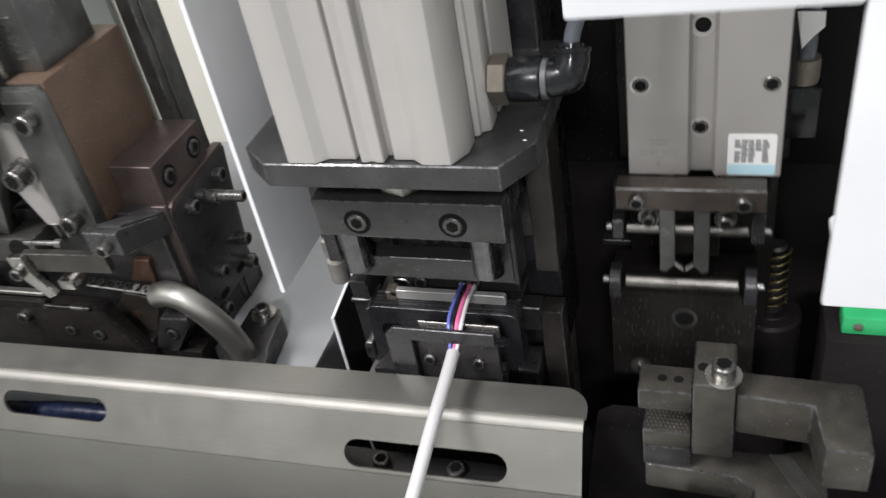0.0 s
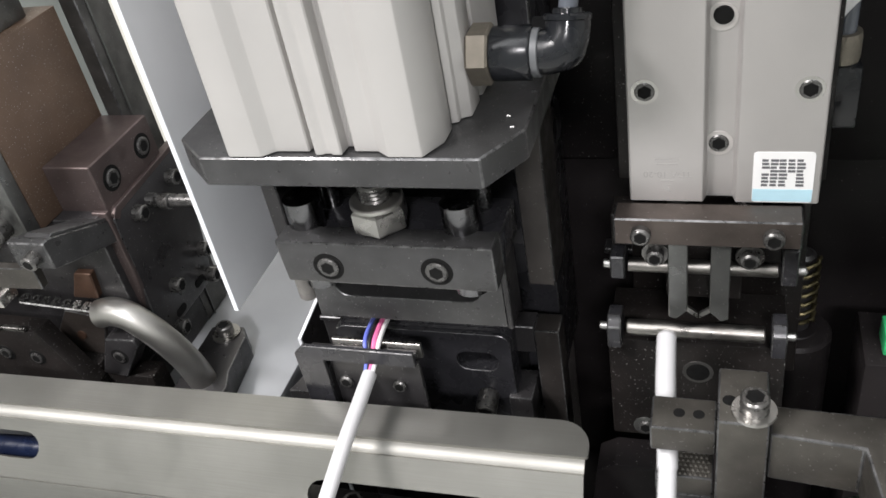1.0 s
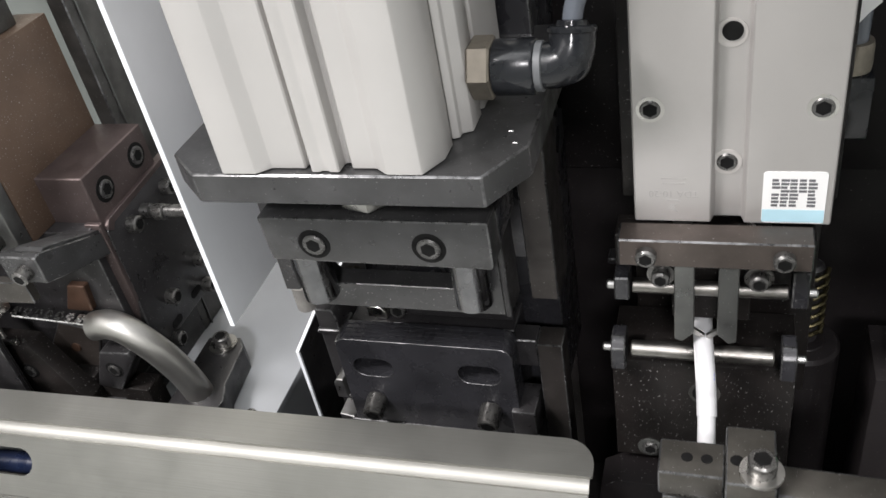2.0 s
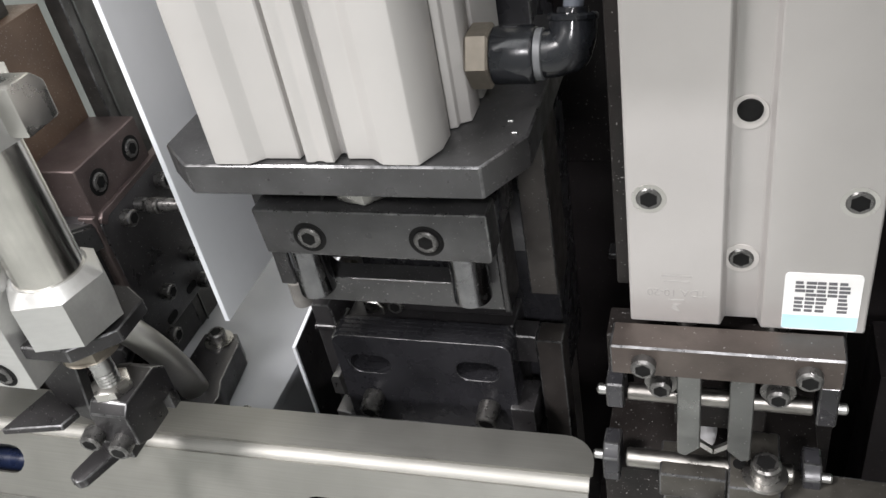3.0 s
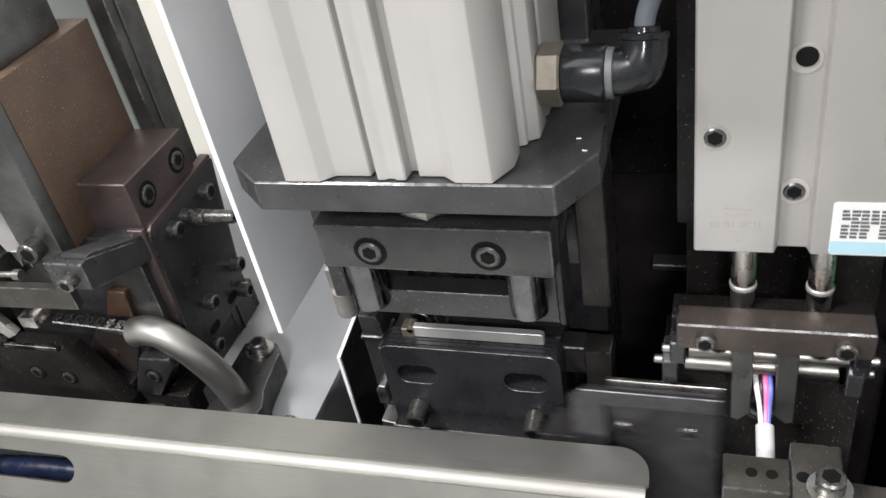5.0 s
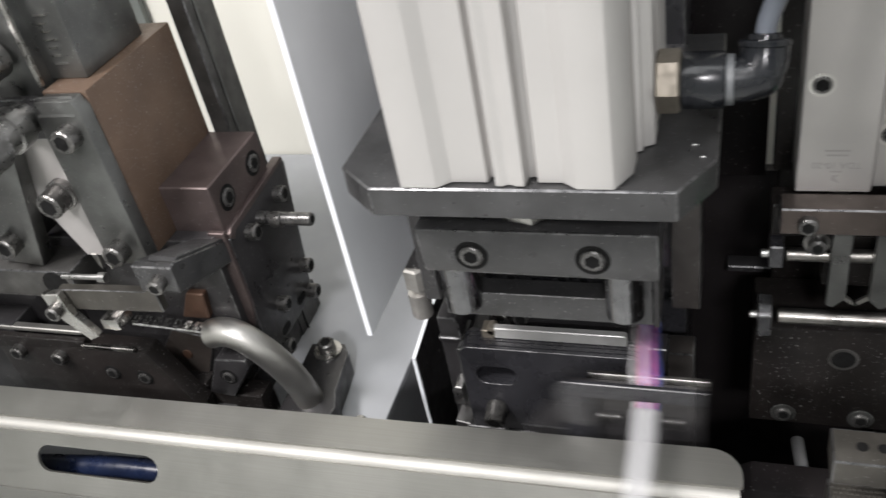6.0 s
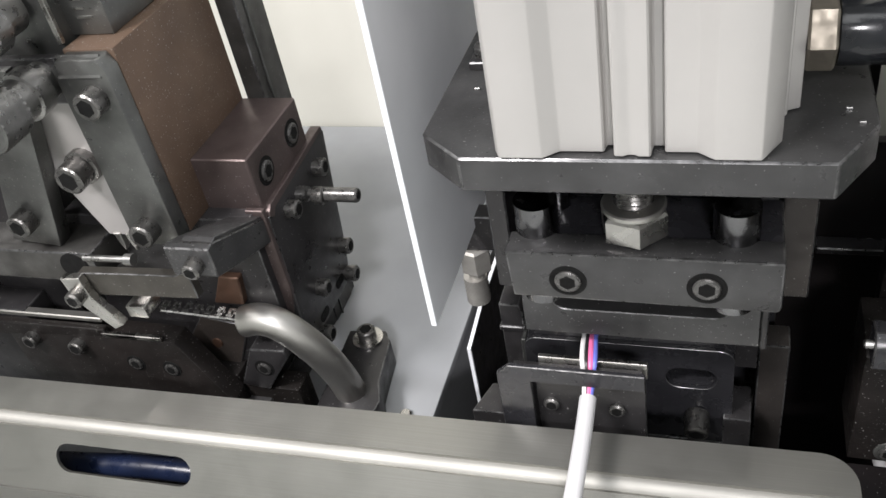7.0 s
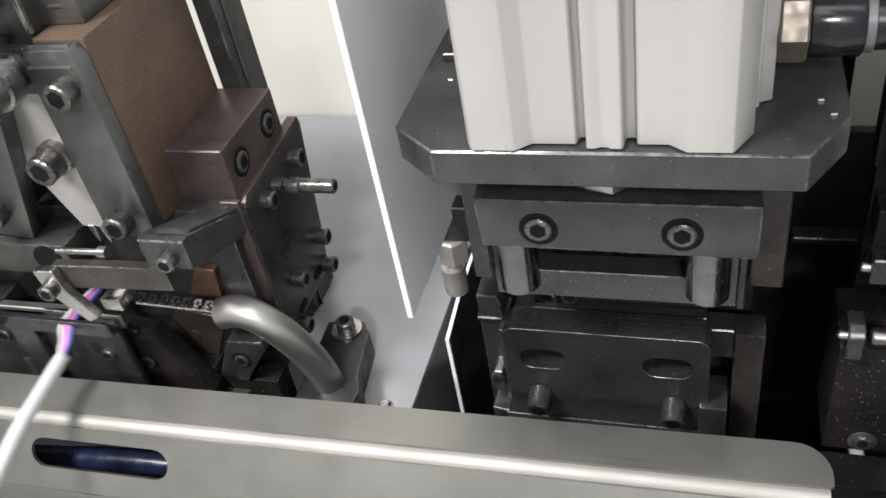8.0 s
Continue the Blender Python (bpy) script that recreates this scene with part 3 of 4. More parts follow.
            part("dial_mark", box(x + r * 0.64 * math.cos(w_) - 0.22, x + r * 0.64 * math.cos(w_) + 0.22, 9.02, 9.1, z + r * 0.64 * math.sin(w_) - 0.5, z + r * 0.64 * math.sin(w_) + 0.5, 0), SHADE_INK, k)
    part("neck_bracket", box(-176, -154, 36, 39.1, 92, 106, 0.5), BLACK, a)
    part("left_tower", box(-260, -202, 44, 84, -41.9, 150, 0.6), BLACK, a)
    part("left_pin", turned((-196, 30, 74), (0, -1, 0), [(3.2, 0), (3.4, 0.4), (3.4, 12), (3, 12.4)], 20), SCREW, a)
    part("left_front", box(-272, -214, 32, 44, -41.9, 12, 0.6), BLACK, a)
    part("left_deck", box(-262, -170, 30, 46, 30.1, 42, 0.6), GUNMETAL, a)
    # Near-black disc paints shade into the mouth of the deck hole.
    part("deck_hole", turned((-178, 29.9, 36.5), (0, -1, 0), [(5.5, -0.2), (5.4, 0.15), (4.4, 0.16)], 24), SHADE_INK, a)
    part("bolt_block", slab("x", -137.0, -117.6, [(51, 30), (88, 26), (88, 64), (51, 64)], (), 0.4), PURPLE, a, "purple-brown steel block")
    for y, z in ((59.5, 54.6), (80.0, 55.4)):
        sunk_screw(a, (-117.55, y, z), (1, 0, 0), 9.0, 7.2)
    part("side_plate", slab("x", -119.5, -116.2, [(50.5, 43), (54, 45.4), (95, 47.0), (98, 45.4), (94.4, 24), (90.6, 0), (88.2, -8.6), (84, -13), (52, -13), (48, -8), (50, 20)], (), 0.5), BLACK, a)
    part("plate_rim", slab("x", -119.6, -115.9, [(50.6, 43.6), (53.5, 46.4), (96, 48.2), (97, 46.4), (55.4, 43.6), (53.4, 41.4)], (), 0.2), PURPLE, a)
    for y, z in ((62, 38), (85.5, 38.4), (87, 2.6), (64.5, 2), (86, -10), (58, -14)):
        cap_screw(a, (-116.2, y, z), (1, 0, 0), 6.2, 4.0)
    post = part("stop_post", turned((-116.2, 70.5, 38), (1, 0, 0), [(2.6, 0), (2.6, 3.6), (1.5, 4), (1.5, 6), (2.4, 6.2), (2.5, 21), (2.1, 21.6)], 20), SCREW_DARK, a)
    part("post_head", turned((-110.2, 69.8, 38), (1, 0, 0), [(2.9, 0), (3.0, 0.4), (3.0, 3.6), (2.6, 4)], 22), SCREW, post)
    part("hex_shade", turned((-94.6, 70.5, 38), (1, 0, 0), [(None, 0.02), (None, 0.1)], 24, across=2.4), SHADE_INK, post)
    # feed arm
    part("feed_arm", slab("x", -131.6, -117.0, [(19.5, 45.6), (19.5, 55.6), (22, 56), (51, 43), (51, 34), (26, 43)], (), 0.4), SATIN, a)
    part("arm_step", slab("x", -127.5, -117.4, [(23, 55.4), (25, 56.0), (49, 45), (49, 43.8)], (), 0.2), SATIN, a)
    cap_screw(a, (-122.6, 19.5, 50.4), (0, -1, -0.1), 5.6, 4.2)
    part("feed_bar", slab("y", 20.5, 24, [(-168, 34), (-128, 35.5), (-128, 46.4), (-133, 44), (-150, 43.6), (-168, 42.8)], (), 0.3), OLIVE, a)
    part("feed_pin", turned((-166, 24, 46), (1, 0, 0.02), [(1.0, 0), (1.0, 15), (1.8, 15.2), (1.8, 18)], 14), BRIGHT, a)
    part("latch", slab("y", 17.2, 20.3, [(-172, 43), (-165, 43.6), (-164, 36), (-157, 25), (-161, 23), (-168, 31), (-171, 36)], (), 0.3), NICKEL, a, "pale bent latch")
    cap_screw(a, (-167.8, 17.2, 37), (0, -1, 0), 5.6, 3.6)
    part("anvil", box(-156, -149, 20, 28, 26, 30.5, 0.5), NICKEL, a)
    part("copper_guide", slab("y", 42.2, 46, [(-142.6, 12.6), (-131.3, 12.6), (-129.6, 24.5), (-136.8, 24.5)], (), 0.4), COPPER, a, "copper-brown guide block")
    part("edge_panel", slab("y", 48.4, 50.4, [(-122.6, 47.2), (-116.4, 47.2), (-116.0, 14), (-120.4, -6), (-126.5, -6), (-124.2, 30)], (), 0.3), PURPLE, a, "purple-brown steel front edge")
    part("guide_wedge", slab("y", 43.6, 47.8, [(-160.4, -28), (-146.6, -25), (-136, -2), (-138, 2), (-152, 4.4), (-162, -9)], (), 0.4), OILED, a, "oiled brown steel wedge")
    part("wedge_lip", slab("y", 42.6, 43.5, [(-160.6, -30), (-146.4, -26.6), (-145.8, -24.8), (-160.2, -28)], (), 0.2), STRIP, a)
    part("end_foot", box(-150, -119, 37, 46, -41.9, -21.6, 0.5), OIL_BLACK, a)
    part("rear_body", joined(box(-190, -120, 45, 88, -12, 46, 0.5), box(-190, -131.6, 45, 106, -41.9, -12.1, 0.5)), BLACK, a)
    part("front_body", pushed(slab("y", 9.5, 17, [(-196, -41.9), (-122, -41.9), (-122, 3), (-124, 5), (-134.5, 27), (-157, 27.5), (-196, 25)], (), 0.5)), OIL_BLACK, a)
    part("trough", pushed(box(-196, -124, 17.1, 44.8, -19.9, 6, 0.5)), OIL_BLACK, a)
    part("lip", pushed(box(-159, -138, 9, 10.4, 27.4, 29, 0.2)), NICKEL, a)
    part("rail", pushed(box(-262, -160, 12.2, 15, 30.2, 32, 0.3)), TUBE, a)
    part("rail_front", pushed(box(-262, -158, 9.6, 12, 24, 30, 0.3)), OIL_BLACK, a)
    for spot in ((-173.1, 28.5, -5.6), (-159.1, 28.5, -6.8)):
        sunk_screw(a, spot, (0, -1, 0), 6.6, 5.6)
    for spot in ((-212.3, 28.8, 2.8), (-193.3, 28.8, 1.6)):
        cap_screw(a, spot, (0, -1, 0), 5.8, 3.4)
    part("end_block", slab("y", 36, 46, [(-140, -20), (-129.6, -21.4), (-117.6, -4.4), (-118.6, -1.4), (-131.4, -1.9)], (), 0.6), BLACK, a)
    sunk_screw(a, (-128.2, 35.95, -10.4), (0, -1, 0), 6.8, 5.6)
    part("brass_dot", turned((-149.5, 43.5, -8.0), (0, -1, 0.1), [(2.1, 0), (1.9, 0.5), (0.9, 0.6)], 16), COPPER, a)
    part("base", box(-215, -131, 30, 113, -41.9, -27, 0.6), BLACK, a)
    for y, z in ((79, -8), (63, -9.6)):
        # Flat near-black patches: the slots' shade is painted, not cut.
        part("slot_hole", slab("x", -116.25, -116.05, stadium(y, z, 7, 3.4), (), 0), SHADE_INK, a)
    return a


applicator()

tube = thing("feed_tube", (-112, 44, -42), "bent stainless feed tube for the terminal strip", "tube")
part("tube", swept([(-131.8, 40.6, 7.0), (-126.5, 40.8, 8.2), (-120.4, 41.2, 6.2), (-114.2, 42, -0.6), (-109.6, 43.4, -9.6), (-106.4, 44.8, -19.6), (-104.8, 46, -30.4), (-104.6, 46.4, -41.6)], 5.4, 24, 7), TUBE, tube)
part("tube_lip", turned((-131.9, 40.6, 6.95), (-0.97, -0.04, -0.22), [(5.1, -0.6), (5.4, 0), (5.2, 0.5), (4.4, 0.55)], 26), BRIGHT, tube)
# Dark disc paints the shaded inside of the tube.
part("tube_bore", turned((-132.4, 40.6, 6.85), (-0.97, -0.04, -0.22), [(4.3, 0), (4.2, 0.2)], 24), SHADE_INK, tube)
strip = thing("terminal_strip", (-145, 34, 15), "perforated strip of small crimp terminals entering the tube", "terminal strip")
part("carrier", swept([(-151, 27.6, 22.2), (-141, 33.0, 15.8), (-131.8, 37.8, 10.0)], 0.45, 6), TIN, strip, "bright carrier edge")
for k in range(8):
    t = k / 7
    p = Vector((-150.5 + 18.5 * t, 30 + 10.2 * t, 22.5 - 12 * t))
    part("terminal", joined(box(p.x - 1.2, p.x + 1.2, p.y - 1.9, p.y - 0.9, p.z - 0.2, p.z + 0.3, 0.08), box(p.x - 1.2, p.x + 1.2, p.y + 0.9, p.y + 1.9, p.z - 0.2, p.z + 0.3, 0.08),
                            box(p.x - 0.55, p.x + 0.45, p.y - 1.0, p.y + 1.0, p.z - 0.2, p.z + 1.0, 0.08), box(p.x + 0.9, p.x + 1.75, p.y - 0.5, p.y + 0.5, p.z - 0.3, p.z + 0.2, 0.08)), TIN if k > 4 else GUNMETAL, strip)

clamp = thing("tube_clamp", (-103, 56, -42), "black clamp block holding the feed tube", "clamp")
part("body", slab("z", -41.9, -30, [(-115, 36)] + [(-95.6, 36), (-93.4, 39), (-92.8, 43), (-94.6, 48), (-96, 51), (-98.5, 72), (-100, 73.6), (-102, 77), (-116.4, 75.6)], (), 0.6), BLACK, clamp)
cap_screw(clamp, (-107.4, 71.8, -29.1), (0, 0, 1), 7.0, 4.4, SCREW, "cap_screw", 11.6)
bolt = thing("base_screw", (-87, 47.5, -42), "small bright screw in the base plate", "screw")
part("head", turned((-87, 47.5, -42), (0, 0, 1), [(2.2, 0), (2.2, 1.2), (1.6, 1.8)], 20), NICKEL, bolt)

pillar = thing("frame_pillar", (-133, 100, -42), "dark grey steel frame pillar behind the applicator", "pillar")
part("post", box(-137.5, -130.6, 91.5, 108.5, -41.9, 420, 0.4), GUNMETAL, pillar)
part("rib", box(-130.5, -129.9, 96.2, 97.0, -41.9, 420, 0.1), STRIP, pillar)
liner = thing("side_liner", (-330, 238, -42), "grey-green painted liner against the rear panel", "panel")
part("sheet", box(-399, -266, 238, 242.6, -41.9, 420, 0.3), LINER, liner)

# ---- right rear cover ----
cover = thing("rear_cover", (160, 130, -119), "black sheet cover behind the stripping station", "cover")
part("lower_sheet", box(30, 330, 104, 108, -119, 38, 0.5), FLOOR_DARK, cover)
part("left_sheet", box(30, 57, 100.4, 103.8, 38.2, 300, 0.5), FLOOR_DARK, cover)
part("right_sheet", box(74, 330, 100, 103.8, 38.2, 300, 0.5), FLOOR_DARK, cover)
part("ledge", box(46, 98, 97, 103.6, 0, 2.4, 0.4), BLACK, cover)
sp = thing("return_spring", (118, 60, -5), "oily coiled return spring", "spring")
pts = []
for k in range(7 * 10 + 1):
    a = 2 * math.pi * k / 10
    pts.append((112 + 5.4 * math.cos(a), 92 + 5.4 * math.sin(a), -22 + 28 * k / 70))
part("coil", swept(pts, 0.8, 8, 1), SPRING, sp)
part("core", turned((112, 92, -24), (0, 0, 1), [(4.2, 0), (4.2, 31), (3, 32)], 20), BLACK, sp)
chute = thing("round_boss", (122, 72, -10), "black round boss on the machine bed", "boss")
part("boss", turned((112, 91, -119), (0, 0, 1), [(11.8, 0), (11.8, 93), (10.8, 94.4), (7, 95), (6.6, 95.4)], 40), FLOOR_DARK, chute)
green = thing("terminal_block", (140, 62, -3), "green plastic terminal block", "terminal block")
part("body", box(133, 165, 56, 66, -2.5, 5, 0.6), GREEN, green)
part("screw", turned((138, 55.9, 1.2), (0, -1, 0), [(1.6, 0), (1.6, 0.4), (1.2, 0.6)], 16), DULL_BRASS, green)
shelf = thing("block_shelf", (150, 62, -119), "black shelf under the terminal block", "shelf")
part("shelf", box(128, 175, 52, 76, -119, -2.7, 0.5), FLOOR_DARK, shelf)
jar = thing("valve_body", (112, 76, 80), "black valve with a knurled nickel nut and hose", "valve")
part("body", box(109.5, 119.5, 71, 82, 66, 84, 0.8), PLASTIC, jar)
nut_ = part("nut", knurled((114.5, 76, 84.2), (0, 0, 1), 4.6, 8, 36, 5), DULL_BRASS, jar)
part("hose", swept([(114.5, 76, 92), (115, 77, 110), (117, 80, 150), (120, 84, 240)], 3.0, 12), CLEAR_TUBE, jar)
part("tag", slab("y", 71.6, 72.0, [(110.8, 108.6), (118.4, 108.2), (118.6, 103.6), (116, 101), (112.8, 96.8)], (), 0), STICKER, jar, "torn white tape tag")
part("valve_bracket", box(110, 119, 82.1, 99.9, 68, 80, 0.5), BLACK, jar)

# ---- white door frame near the lens ----
door = thing("door_frame", (140, -60, 150), "white powder-coated frame of the open safety door", "frame")
part("side_member", slab("y", -86, -84.4, [(107, 134), (190, 134), (190, 380), (110, 380)], (), 0.5), WHITE_PAINT, door)
part("bottom_return", box(109.1, 190, -84.3, -66, 134, 135.6, 0.4), WHITE_PAINT, door)
part("top_member", slab("y", -86.2, -84.6, [(74, 177.6), (107.4, 178.2), (109.8, 380), (74, 380)], (), 0.5), WHITE_PAINT, door)


# ---- stripping station on the slide ----
def station():
    s = thing("stripping_station", (86, 0, 20), "satin aluminium twin-rod cylinder above a pair of stripping jaws", "cylinder")
    zb, zt = 62.4, 190
    body = part("cylinder_body", slab("z", zb, zt, [(63.2, 0), (81.4, 0), (82.2, 2.8), (88.6, 2.8), (89.4, 0), (108.6, 0), (109, 0.5), (109, 17), (63, 17), (63, 0.5)], (), 0.25), ALU_PALE, s, "satin aluminium cylinder body")
    for x in (67.4, 104.6):
        part("screw_ring", turned((x, -0.02, 94.2), (0, -1, 0), [(3.4, -0.3), (3.3, 0.05), (2.6, 0.06)], 26), NICKEL, body)
        cap_screw(body, (x, 0, 94.2), (0, -1, 0), 5.4, 0.35, SCREW_DARK)
    for z, deep in ((78.4, False), (111.4, True)):
        part("hole_ring", turned((84.9, 2.7, z), (0, -1, 0), [(3.5, -0.4), (3.4, 0.1), (2.7, 0.15)], 26), ALU_GROOVE, body)
        if deep:
            # Depth of the open hole, painted as a near-black disc.
            part("screw_hole", turned((85.1, 2.5, z + 0.5), (0, -1, 0), [(2.3, -0.2), (2.2, 0.3)], 24), SHADE_INK, body)
        else:
            cap_screw(body, (84.9, 2.55, z), (0, -1, 0), 5.2, 0.35, SCREW_DARK)
    lab = part("sticker", slab("y", -0.22, -0.02, arc(106.4, 76.6, 0.9, 0, 90, 3) + arc(94.1, 76.6, 0.9, 90, 180, 3) + arc(94.1, 63.8, 0.9, 180, 270, 3) + arc(106.4, 63.8, 0.9, 270, 360, 3), (), 0), STICKER, s, "white sticker with a pale blue band")
    part("blue_band", box(93.3, 107.2, -0.27, -0.23, 63.2, 66.8, 0), STICKER_BLUE, lab)
    rnd = random.Random(4)
    for k in range(8):
        for j in range(5):
            if rnd.random() < 0.86:
                part("printed_bar", box(95.2 + j * 2.0, 96.6 + j * 2.0 + rnd.random() * 0.6, -0.27, -0.23, 67.7 + k * 1.02, 68.4 + k * 1.02, 0), DARK_PRINT, lab)
    word = bpy.data.curves.new("model_mark", "FONT")
    word.body, word.size, word.align_x, word.extrude = "TDA 10-20", 0.0026, "CENTER", 0.00003
    word.materials.append(PRINT)
    mark = new("model_mark", word)
    mark.parent = s
    mark.matrix_basis = Matrix.Translation(Vector((72.6 - 86, -0.06, 71.6 - 20)) * MM) @ pose(0, 0, 0, 90, 180, 0)
    for k, (w_, z) in enumerate(((5.2, 73.6), (6.0, 75.0), (3.0, 68.6))):
        part("printed_line", box(72.6 - w_ / 2, 72.6 + w_ / 2, -0.08, -0.03, z, z + 0.45, 0), PRINT, s)
    part("printed_mark", slab("y", -0.08, -0.03, [(71.6, 66.2), (73.8, 65.2), (72.6, 67.0), (73.6, 67.8), (71.8, 67.6)], (), 0), PRINT, s)
    part("mounting_plate", box(58, 112, 17.2, 24, 58, 190, 0.5), OIL_BLACK, s)
    part("back_web", box(60, 110, 24.1, 30, -20, 190, 0.5), OIL_BLACK, s)
    # lower anvil block with its roller
    low = part("lower_block", slab("x", 54.8, 105.2, [(0.2, -30), (22, -30), (22, 14), (6.5, 14), (0.2, 12)], (), 0.5), OIL_BLACK, s, "oily black lower block")
    for x in (57.4, 102.6):
        part("ear", slab("x", x - 2.0, x + 2.0, [(-5.0, 13), (4, 13), (4, 22.4), (-2, 23.4), (-5.0, 21)], (), 0.4), BLACK_GLOSS, low)
    part("roller", turned((61, -2.5, 19.6), (1, 0, 0), [(2.1, 0), (2.4, 0.4), (2.4, 37.4), (2.1, 37.8)], 24), ROLLER, low, "dull steel roller")
    for x, w_ in ((54.8, -1), (105.2, 1)):
        part("axle_end", turned((x, -2.5, 19.6), (w_, 0, 0), [(1.2, -1), (1.2, 1.4), (0.8, 1.8)], 14), BRIGHT, low)
    part("lower_hole", turned((81, 0.15, 0.5), (0, -1, 0), [(4.6, -0.3), (4.4, 0.1), (3.6, 0.12)], 24), GUNMETAL, low)
    # Near-black disc painted for the shade inside the ring.
    part("hole_shade", turned((81, 0.12, 0.5), (0, -1, 0), [(3.5, -0.2), (3.4, 0.14)], 24), SHADE_INK, low)
    for x in (65.2, 88.4):
        part("washer", turned((x, 0.15, -25.6), (0, -1, 0), [(4.0, -0.3), (3.9, 0.2), (3.1, 0.3)], 26), STRIP, low)
        cap_screw(low, (x, 0.2, -25.6), (0, -1, 0), 5.2, 1.2, SCREW_DARK)
    return s, low


STATION, LOWER = station()


def jaw_parts():
    """The carriage on the two rods: one mesh with its pins, blades and screws as its own parts."""
    cross = part("jaw_carriage", slab("y", -8.2, -0.4, [(59.4, 54.0), (105.4, 54.0), (105.4, 62.2), (59.4, 62.2)], (), 0.4), OILED, STATION, "oiled dark steel jaw carriage")
    part("back_bar", box(57.6, 106.4, -0.3, 9, 47.5, 58, 0.4), OIL_BLACK, cross)
    held = []
    for x in (59.4, 103.6):
        held.append(part("ear", box(x - 2.0, x + 2.0, -5.0, 3.0, 39.4, 47.0 if x < 80 else 51.2, 0.4), BLACK_GLOSS, cross))
    held.append(part("roller", turned((62, -2.6, 43), (1, 0, 0), [(1.7, 0), (2.0, 0.3), (2.0, 38.6), (1.7, 39)], 24), ROLLER, cross, "dull steel roller"))
    for x, w_ in ((56.8, -1), (106.2, 1)):
        held.append(part("axle_end", turned((x, -2.6, 43), (w_, 0, 0), [(1.3, -1), (1.3, 1.2), (0.9, 1.6)], 14), BRIGHT, cross))
    for x, flip in ((75.6, 1), (86.4, -1)):
        o = [(-2.5, 54.6), (2.5, 54.6), (2.5, 31.0), (-0.6 , 27.8), (-2.5, 28.6)]
        part("jaw", slab("y", -7.2, -5.0, [(x + flip * a, b) for a, b in o], (), 0.25), STRIP, cross, "dark steel stripping jaw")
    for x, flip in ((78.6, 1), (83.4, -1)):
        part("blade_tip", slab("y", -4.4, -3.4, [(x - flip * 1.4, 29.0), (x + flip * 2.2, 26.2), (x + flip * 2.2, 27.8), (x - flip * 1.0, 30.4)], (), 0), NICKEL, cross, "bright blade tip")
    part("centre_plate", box(72, 92, 0, 6, 30, 51.2, 0.4), OIL_BLACK, cross)
    for x in (66.4, 98.8):
        cap_screw(cross, (x, -8.2, 57.8), (0, -1, 0), 5.2, 2.4, SCREW_DARK)
    for x in (69.6, 93.6):
        held.append(cap_screw(cross, (x, -4.6, 48.4), (0, -1, 0), 4.8, 2.6, SCREW_DARK))
        held.append(part("washer", turned((x, -4.2, 48.4), (0, -1, 0), [(3.6, -0.6), (3.6, 0.2), (2.4, 0.3)], 24), SCREW, cross))
    for x in (75, 93.2):
        part("rod", turned((x, 6, 58.1), (0, 0, 1), [(3.0, 0), (3.0, 41)], 24), NICKEL, cross, "chromed piston rod")
        part("rod_ring", turned((x, 6, 64), (0, 0, 1), [(3.0, 0), (3.4, 0.3), (3.4, 1.2), (3.0, 1.5)], 24), ALU_PALE, cross)
    return cross, held


JAWS, ROLLER_PARTS = jaw_parts()


# ---- cable clamp ----
def cable_clamp():
    c = thing("cable_clamp", (100, -10, 0), "dark oily steel cable clamp with a bolted upper jaw", "clamp")
    bar_ = part("upper_bar", box(71.6, 86.9, -9.5, 1, 28.5, 36.6, 0.5), OLIVE, c)
    # Pin holes are near-black discs, their shade painted on top of the bar.
    for x in (78.2, 82.8):
        part("pin_hole", turned((x, -4.2, 36.55), (0, 0, 1), [(1.5, -0.3), (1.4, 0.12)], 16), SHADE_INK, bar_)
    part("tower", slab("x", 87.0, 98.4, [(-12, 8), (-2.5, 8), (-2.5, 30), (5.5, 30), (5.5, 37.8), (-12, 37.8)], (), 0.5), OLIVE, c)
    part("side_hole", turned((89.6, -5.0, 37.75), (0, 0, 1), [(1.7, -0.3), (1.6, 0.12)], 16), SHADE_INK, c)
    cap_screw(c, (95, -8, 38.8), (0, 0, 1), 6.6, 4.2, SCREW, "cap_screw", 10.0)
    part("yoke", slab("z", 18, 33.4, [(98.6, -1.2), (129.6, -2.2), (131.0, -3.6), (132.0, -26.2), (120.4, -26.6), (118.3, -12), (98.6, -10.4)], (), 0.6), OLIVE, c)
    return c, bar_


CLAMP, CLAMP_BAR = cable_clamp()
anvil = thing("clamp_anvil", (90, -16, -10), "dark steel lower jaw with a knurled face", "clamp")
part("jaw", box(72.5, 86.6, -8, 1.6, 5, 12, 0.5), OLIVE, anvil)
rows = []
for i in range(10):
    for j in range(6):
        rows.append(turned((73.6 + i * 1.25 + 0.6 * (j % 2), -7 + j * 1.4, 12), (0, 0, 1), [(0.62, -0.1), (0.15, 0.45)], 4))
tagged(part("knurl", joined(*rows), OLIVE, anvil), kind="stuff")
part("jaw_root", box(72.5, 86.6, -7.8, 1.4, -4, 4.8, 0.5), BLACK, anvil)
part("arm", slab("z", -15, -4.1, [(73, 1), (90, 1), (111, 1.5), (124.6, 6), (125.5, 2), (125.5, -60), (106, -60), (105, -13), (100, -9), (73, -8)], (), 0.6), OLIVE, anvil)
for q in range(7):
    x0 = 109.4 + q * 0.95
    part("ridge", slab("z", -4.2, -3.7, [(x0, 1.0), (x0 + 0.5, 1.0), (x0 + 15.5, -24), (x0 + 15.0, -24)], (), 0), STRIP, anvil)
